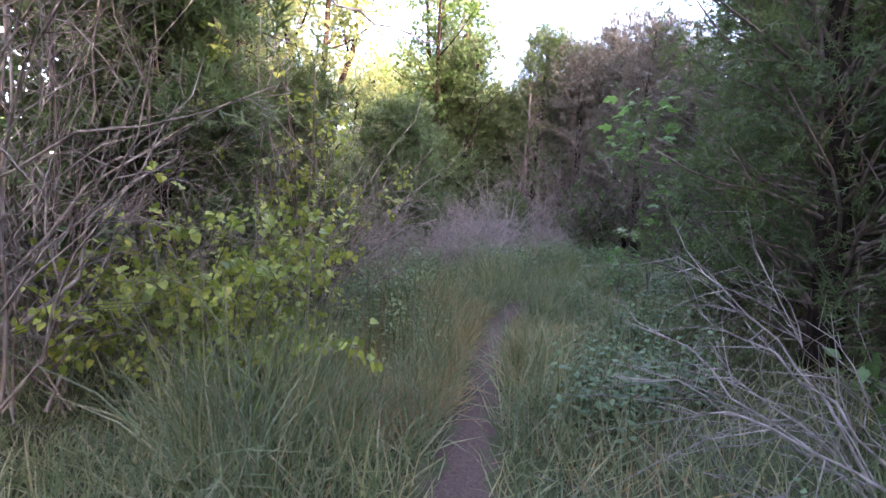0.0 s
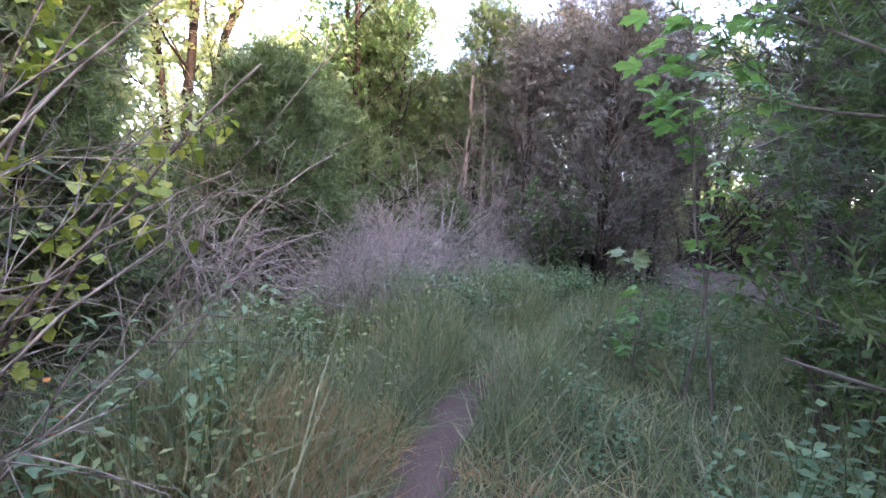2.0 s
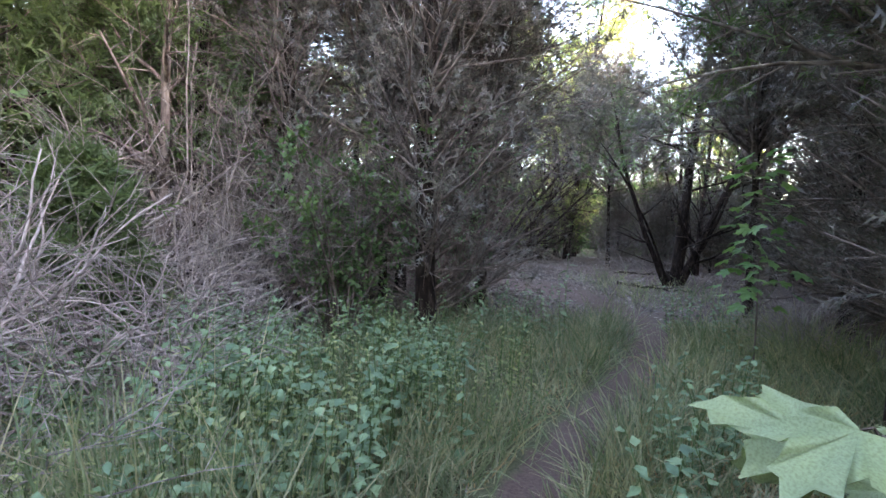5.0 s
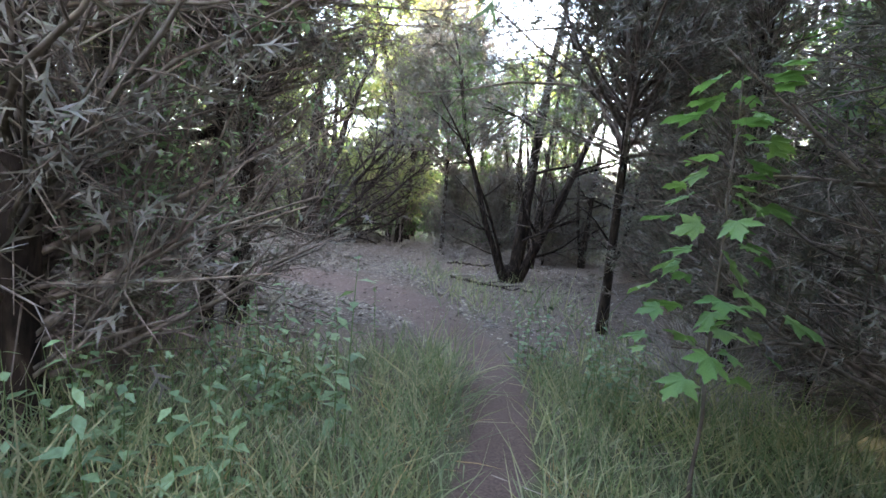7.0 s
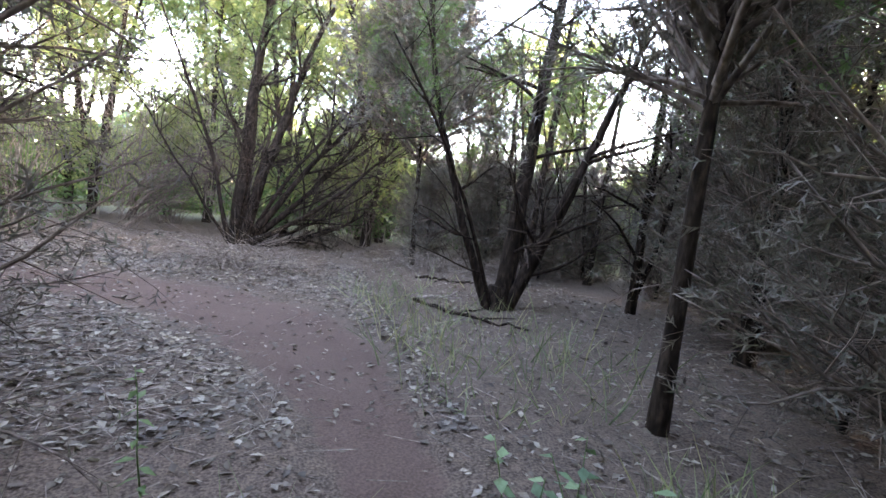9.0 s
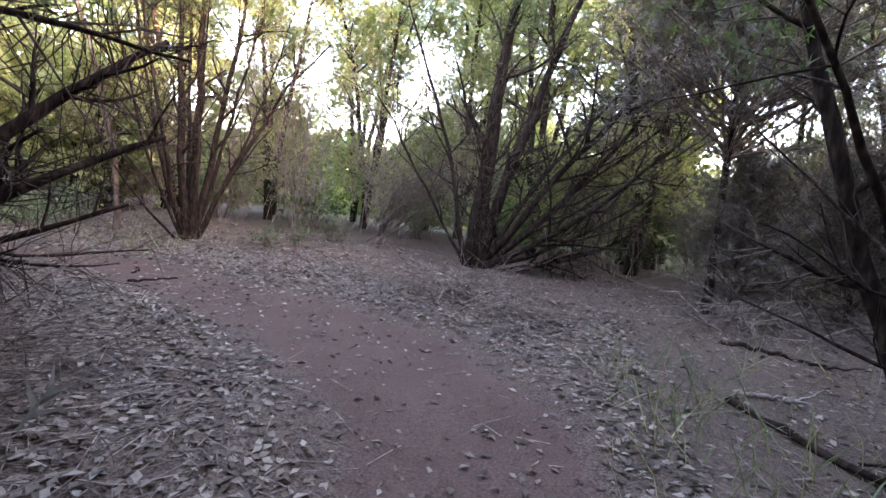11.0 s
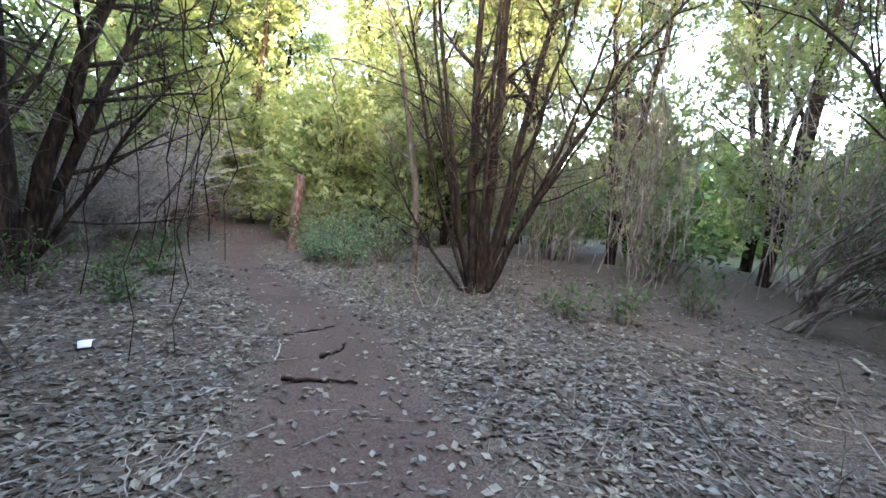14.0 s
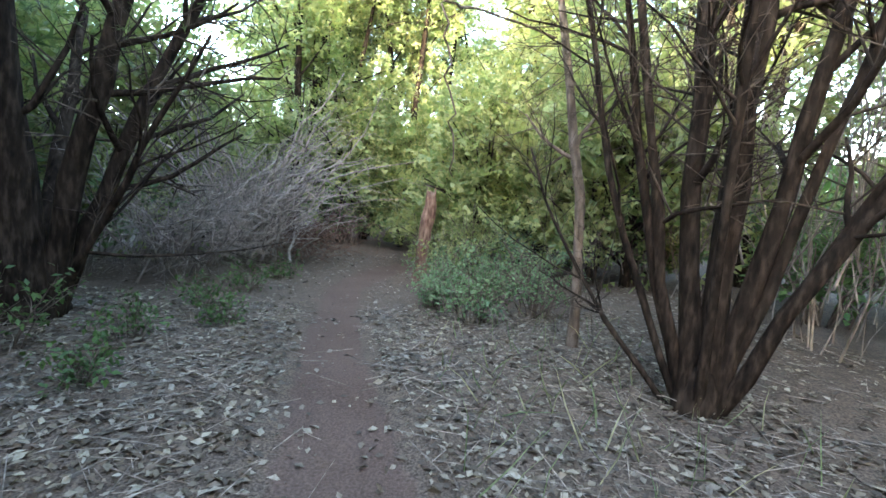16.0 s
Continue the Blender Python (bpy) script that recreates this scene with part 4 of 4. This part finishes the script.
ground_stick("fallen_branch", -1.9, 8.9, 0.1, 6.6, 0.015, M_FALLEN, "long pale fallen branch under the cedar", 8, "branch", 0.2)

# vines hanging from the leaning cedar
for i in range(11):
    x, y = -4.85 + rng.normal() * 0.22, 4.5 + rng.normal() * 0.2
    zt, zb = rng.uniform(2.6, 3.3), rng.uniform(0.25, 1.2)
    strand("hanging_vine", [(-4.35, 3.75, zt - 0.2), (x + 0.1, y - 0.25, zt + 0.25), (x, y, zt - 0.4), (x + rng.normal() * 0.12, y + rng.normal() * 0.12, (zt + zb) / 2), (x + rng.normal() * 0.12, y + rng.normal() * 0.12, zb)],
           0.007, M_BARK, None, "thin dark vine hanging from the cedar limbs", "vine", "hanging vines", 0.035, 22, 4)
strand("drooping_branch", [(-9.6, 7.7, 3.6), (-8.9, 6.6, 3.5), (-8.4, 6.2, 3.35), (-8.5, 6.35, 2.9), (-8.6, 6.4, 2.3), (-8.7, 6.5, 1.8)], 0.016, M_TWIG, None, "bare drooping branch over the path", "branch", "", 0.03, 22, 5)
strand("arching_branch", [(-2.9, -12.6, 2.9), (-2.2, -12.3, 2.7), (-1.7, -11.9, 2.4), (-1.4, -11.6, 2.3)], 0.014, M_GREYBARK, None, "bare grey branch arching over the path", "branch", "", 0.03, 14, 5)


LIMB = "long dark cedar limb reaching low over the leaf mould"
strand("low_limb", [(-1.5, 4.0, 4.4), (-1.9, 2.6, 3.4), (-2.2, 1.4, 2.4), (-2.7, 0.4, 1.8), (-3.5, -0.5, 1.5)], 0.07, M_BARK, None, LIMB, "branch", "low limbs", 0.03, 18, 7)
strand("low_limb", [(-0.9, 3.6, 4.2), (-1.8, 2.4, 3.2), (-2.8, 1.6, 2.7), (-4.0, 1.0, 2.4)], 0.05, M_BARK, None, LIMB, "branch", "low limbs", 0.03, 16, 7)


def paper_scrap(x, y):
    V = np.array([(-0.09, -0.04, 0.01), (0.0, -0.05, 0.03), (0.09, -0.03, 0.008), (-0.08, 0.05, 0.02), (0.01, 0.045, 0.045), (0.085, 0.05, 0.012)])
    V = np.concatenate([V, V - [0, 0, 0.004]])
    F = [[(0, 1, 4, 3), (1, 2, 5, 4), (6, 9, 10, 7), (7, 10, 11, 8), (0, 6, 7, 1), (1, 7, 8, 2), (2, 8, 11, 5), (5, 11, 10, 4), (4, 10, 9, 3), (3, 9, 6, 0)]]
    ob = tagged(new("paper_scrap", mesh("paper_scrap", V, F, M_PAPER)), "crumpled scrap of dirty white paper on leaves", "litter")
    ob.location = (x, y, gz(x, y) + 0.015)


paper_scrap(-5.92, 3.89)


def flower_head(x, y):
    ob = weed("flowering_weed", x, y, 0.4, "weed with clustered cream flower heads", M_BLUELEAF, 4, (0.05, 0.08), 3, "flowering weeds")
    pos = np.array([0, 0, 0.4]) + rng.normal(size=(45, 3)) * [0.045, 0.045, 0.02]
    stuff_part("flower_cluster", mesh("flower_cluster", *scatter(*CLUMP, pos, frames_for(rand_dir(45)), rng.uniform(0.012, 0.024, 45)), M_FLOWER), ob)


flower_head(-2.26, -5.5)
flower_head(-2.05, -5.75)
weed("red_leaved_plant", -2.85, -10.85, 0.85, "slim plant with orange-red leaves", M_ORANGE, 5, (0.05, 0.08), 1, "red-leaved plants")

# grass, dry grass, litter and sticks
MEADOW = [(-5, 1.5, -15, -9, 4), (-6, 0.5, -9, -4, 5), (-4.5, 2, -4, 0, 2), (-14, -6, 6.4, 9, 0.3), (0.5, 3, 1, 7, 0.8)]
field("grass", 110000, MEADOW, lambda x, y, d, w: smooth(0.4, 1.9, d / w) * (1 - 0.8 * smooth(1.8, 3.5, d)) * (1 - 0.85 * smooth(-1.2, 0.5, y)) * (1 - 0.7 * smooth(0.35, 1.0, x - np.interp(y, TRAIL[1:15, 1], TRAIL[1:15, 0])) * smooth(-3, -5, y)), "long green and straw-coloured meadow grass", "grass", BLADE, M_GRASS, (0.2, 0.62), 0.6, width=(0.005, 0.013))
field("tall_grass", 30000, [(-5.2, 0, -13.2, -8.5, 3), (-5.5, -2, -8.5, -4.5, 3)], lambda x, y, d, w: smooth(1.6, 3.2, d / w) * (1 - smooth(1.4, 2.6, d)) * np.clip(0.15 + np.sin(2.1 * x + 1.3 * y) * np.sin(1.7 * y - 0.9 * x) * 1.6, 0.05, 1) * (x < np.interp(y, TRAIL[1:15, 1], TRAIL[1:15, 0])), "tall leaning clumps of pale meadow grass", "grass", BLADE, M_GRASS, (0.55, 1.05), 0.35, width=(0.005, 0.012))
field("dry_grass", 4500, [(-3.1, -1.5, -11.7, -9.7, 1)], lambda x, y, d, w: smooth(1.0, 1.6, d / w) * np.clip(0.25 + np.sin(4.1 * x + 1.3 * y) * np.sin(3.7 * y), 0, 1), "bleached orange-brown tufts of dry grass", "grass", BLADE, M_DRYGRASS, (0.25, 0.6), 0.6, width=(0.004, 0.009))
field("dry_grass", 34000, [(-3.3, -1.0, -12.3, -9.3, 2), (-5, 0.5, -13, -3, 3), (-4, 0, -7, -1, 1)], lambda x, y, d, w: smooth(0.8, 1.3, d / w) * (1 - smooth(0.8, 2.0, d)) * np.where((x < -1) & (y < -9.3), 1, 0.45), "dry orange-brown grass", "grass", BLADE, M_DRYGRASS, (0.15, 0.4), 0.9, width=(0.004, 0.009))
GROVE = [(-10, -3, 2.5, 9, 2.5), (-10, 5, 0, 11, 3), (-5, 1, 1, 8, 3), (-16, -9, 1, 11, 0.8)]
field("leaf_litter", 56000, GROVE, lambda x, y, d, w: 0.1 + 0.9 * smooth(0.8, 1.5, d / w), "brown and grey fallen leaves on the ground", "leaf litter", DIAMOND, M_LITTER, (0.035, 0.09), flat=True, lift=0.012)
STRAW = ([(-0.5, 0, 0), (0.5, 0, 0), (0.4, 1, 0.05), (-0.4, 1, 0.05), (0, 0, 0.8), (0, 1, 0.8)], [[(0, 4, 5, 3), (4, 1, 2, 5)]])
field("fallen_twigs", 15000, GROVE + [(-4, 2, -12, 0, 1)], lambda x, y, d, w: 0.03 + 0.9 * smooth(0.9, 1.6, d / w), "dry fallen twigs on the ground", "twigs", STRAW, M_FALLEN, (0.06, 0.4), flat=True, lift=0.012, width=(0.003, 0.008), thin=True)

# low undergrowth that closes the gaps under the trees
HEDGE = shrub("undergrowth_shrub", -6.9, -9.0, 1.7, 1.3, "dense low undergrowth of green leaves and twigs", M_LEAF, stems=18, n=7, size=(0.08, 0.15), group="undergrowth", lean=(8, 65), tpl=DIAMOND)
for i, (x, y, q) in enumerate([(-7.6, -7.0, 1), (-5.4, -11.6, 1), (-9.2, -6.2, 1.2), (-4.4, -13.6, 1.1), (-9.8, -3.6, 1.2), (-8.2, -10.4, 1.2), (-5.6, -8.8, 0.8), (-9.4, -1.4, 1.1), (-10.6, 1.2, 1.2),
                               (0.5, -6.3, 0.8), (2.3, -7.7, 1), (2.6, -9.6, 1), (1.9, -10.9, 0.9), (3.2, -5.8, 1), (3.4, -3.6, 1), (5.2, -0.2, 1.1), (6.6, 2.0, 1.2), (8.4, 4.0, 1.2), (9.4, 7.4, 1.2),
                               (7.6, 10.0, 1.3), (4.8, 11.6, 1.2), (1.8, 13.2, 1.1), (-1.2, 12.6, 1.1), (-4.0, 13.6, 1.2), (-7.2, 12.6, 1.2), (-9.8, 12.0, 1.2), (-12.6, 11.0, 1.2), (-15.8, 8.4, 1.2), (-17.4, 4.6, 1.3), (-14.8, 2.2, 1.2), (-12.6, 0.6, 1.2)]):
    copy_thing(HEDGE, pose(x, y, gz(x, y), 0, 0, 83 * i) @ Matrix.Scale(q, 4))

# ---- the woods around, with an unseen eastern belt added as a sun block ----
def leafy(name, h, r, mat, label, n=16, leaf_n=8, size=(0.17, 0.34), low=0.1, tpl=CLUMP):
    st = [(rng.uniform(0, 360), rng.uniform(0, 8), rng.uniform(5, 25), h * rng.uniform(0.75, 1), 0.05 + 0.008 * h) for i in range(3)]
    return tree(name, 60, 60, st, label, limbs=n, limb_len=(0.5 * r, r), limb_span=(low, 1), twigs=5, twig_len=(0.4, 1.1), fine=0, leaf=mat, leaf_n=leaf_n, leaf_size=size, leaf_from=0.3, group="woodland trees", leaf_spread=0.25, sides=6, near=False, leaf_tpl=tpl)


KINDS = [leafy("broadleaf_tree", 10, 2.8, M_YELLOWLEAF, "yellow-green broadleaf tree in the wood, sunlit glow put into its leaf colour", leaf_n=12),
         leafy("broadleaf_tree", 8.5, 2.6, M_LEAF, "green broadleaf tree in the wood"),
         leafy("broadleaf_tree", 4.5, 2.2, M_YELLOWLEAF, "low yellow-green thicket tree in the wood", low=0.03),
         leafy("tall_cedar", 7.5, 1.9, M_CEDAR, "tall dark green cedar in the wood", n=20, leaf_n=9, size=(0.26, 0.48), low=0.06, tpl=SPRAY)]
FIRST = {}
SPOTS = [(-18, 4, 0), (-17.5, 8.5, 2), (-18.2, 6.2, 2), (-19.2, 5.0, 2), (-17.6, 4.4, 2), (-16.2, 9.4, 2), (-18.8, 10.4, 2), (-17.8, 2.6, 2), (-13.8, 9.4, 2), (-12.2, 10.4, 2), (-16.5, 1.0, 2), (-15.5, 11, 2), (-19, 12, 0), (-13, 13.5, 0), (-10.5, 15.5, 2), (-8, 17, 0), (-5, 17, 2), (-2.5, 18, 0), (0.5, 18, 2), (3.5, 18.5, 0), (7, 18, 2),
         (10, 17, 0), (13, 14, 2), (14, 10, 1), (15, 5, 1), (13, 1, 1), (11, -3, 1), (8, -6, 1), (6, -9, 1), (7, -14, 2), (6, -18, 2), (1, -21, 2), (-4, -19, 2), (-7, -15, 1), (-8.5, -12, 1),
         (-10, -9, 0), (-11, -6, 0), (-11.5, -3, 2), (-11, 0, 2), (-9.5, -2.0, 1), (-14, -2.5, 2), (-13, 0.2, 2), (-16, -6, 0),  (-12.5, 9.8, 2), (-14.5, 7.8, 2), (-17, 14.5, 0), (-20.5, 6.2, 0), (-19.5, 8.8, 2), (-15.5, 9.6, 0), (-16.8, 3.2, 0), (-12, 12.2, 0), (-9.2, 13.4, 0), (-6.4, 14.6, 0), (-3.4, 15.6, 0), (-14.2, 1.2, 2), (-0.8, 14.2, 0), (1.8, 15.6, 0), (1.7, 12.6, 0),  (5.6, 14.2, 3), (8.6, 12.8, 3), (2.6, 15.4, 3), (10.6, 8.4, 3), (9.6, 6.0, 3),
         (-8.6, -9.6, 2), (-6.2, -12.2, 3), (-4.6, -15.2, 3), (-8.6, -2.2, 3), (-9.8, -0.2, 3),
         # (7.5, -3) to (18, 8): mostly unseen trees, added to block the low sun.
         (3.4, -7.6, 3), (3.6, -10.2, 3), (3.4, -4.4, 3), (6.6, -1.2, 2), (8.4, 1.2, 2), (7.2, 0.2, 1), (7.5, -3, 3), (10, -10, 1), (9, -16, 1), (12, -7, 0), (11, -13, 1), (17, -2, 0), (16, -10, 0), (4, -21, 1), (8, -20, 0), (4.6, -12.4, 3), (4.2, -15.4, 3), (14, -5, 1), (17, 3, 0), (18, 8, 0), (-22, 5.2, 0), (-23, 7.4, 0), (-21.4, 3.2, 0), (-24, 9.6, 0), (-22.5, 1.0, 0), (-20, 7.4, 2), (-21, 9.4, 2)]
for i, (x, y, k) in enumerate(SPOTS):
    m = pose(x, y, gz(x, y), 0, 0, 67 * i) @ Matrix.Scale(rng.uniform(0.85, 1.2), 4)
    if k in FIRST:
        copy_thing(FIRST[k], m)
    else:
        KINDS[k].matrix_basis = m
        FIRST[k] = KINDS[k]


def far_woods():
    n = 15000
    a_ = rng.uniform(0, 2 * np.pi, n)
    R_ = rng.uniform(25, 44, n)
    z = rng.uniform(0, 1, n) ** 1.1 * (5 + 1.2 * np.sin(5 * a_) + 0.8 * np.sin(13 * a_))
    pos = np.stack([R_ * np.cos(a_) - 3, R_ * np.sin(a_) - 1, z], 1)
    V, F = scatter(*CLUMP, pos, frames_for(rand_dir(n)), rng.uniform(0.7, 1.8, n))
    tagged(new("far_woods", mesh("far_woods", V, F, M_LEAF)), "green woods in the distance", "woods", kind="stuff")


far_woods()
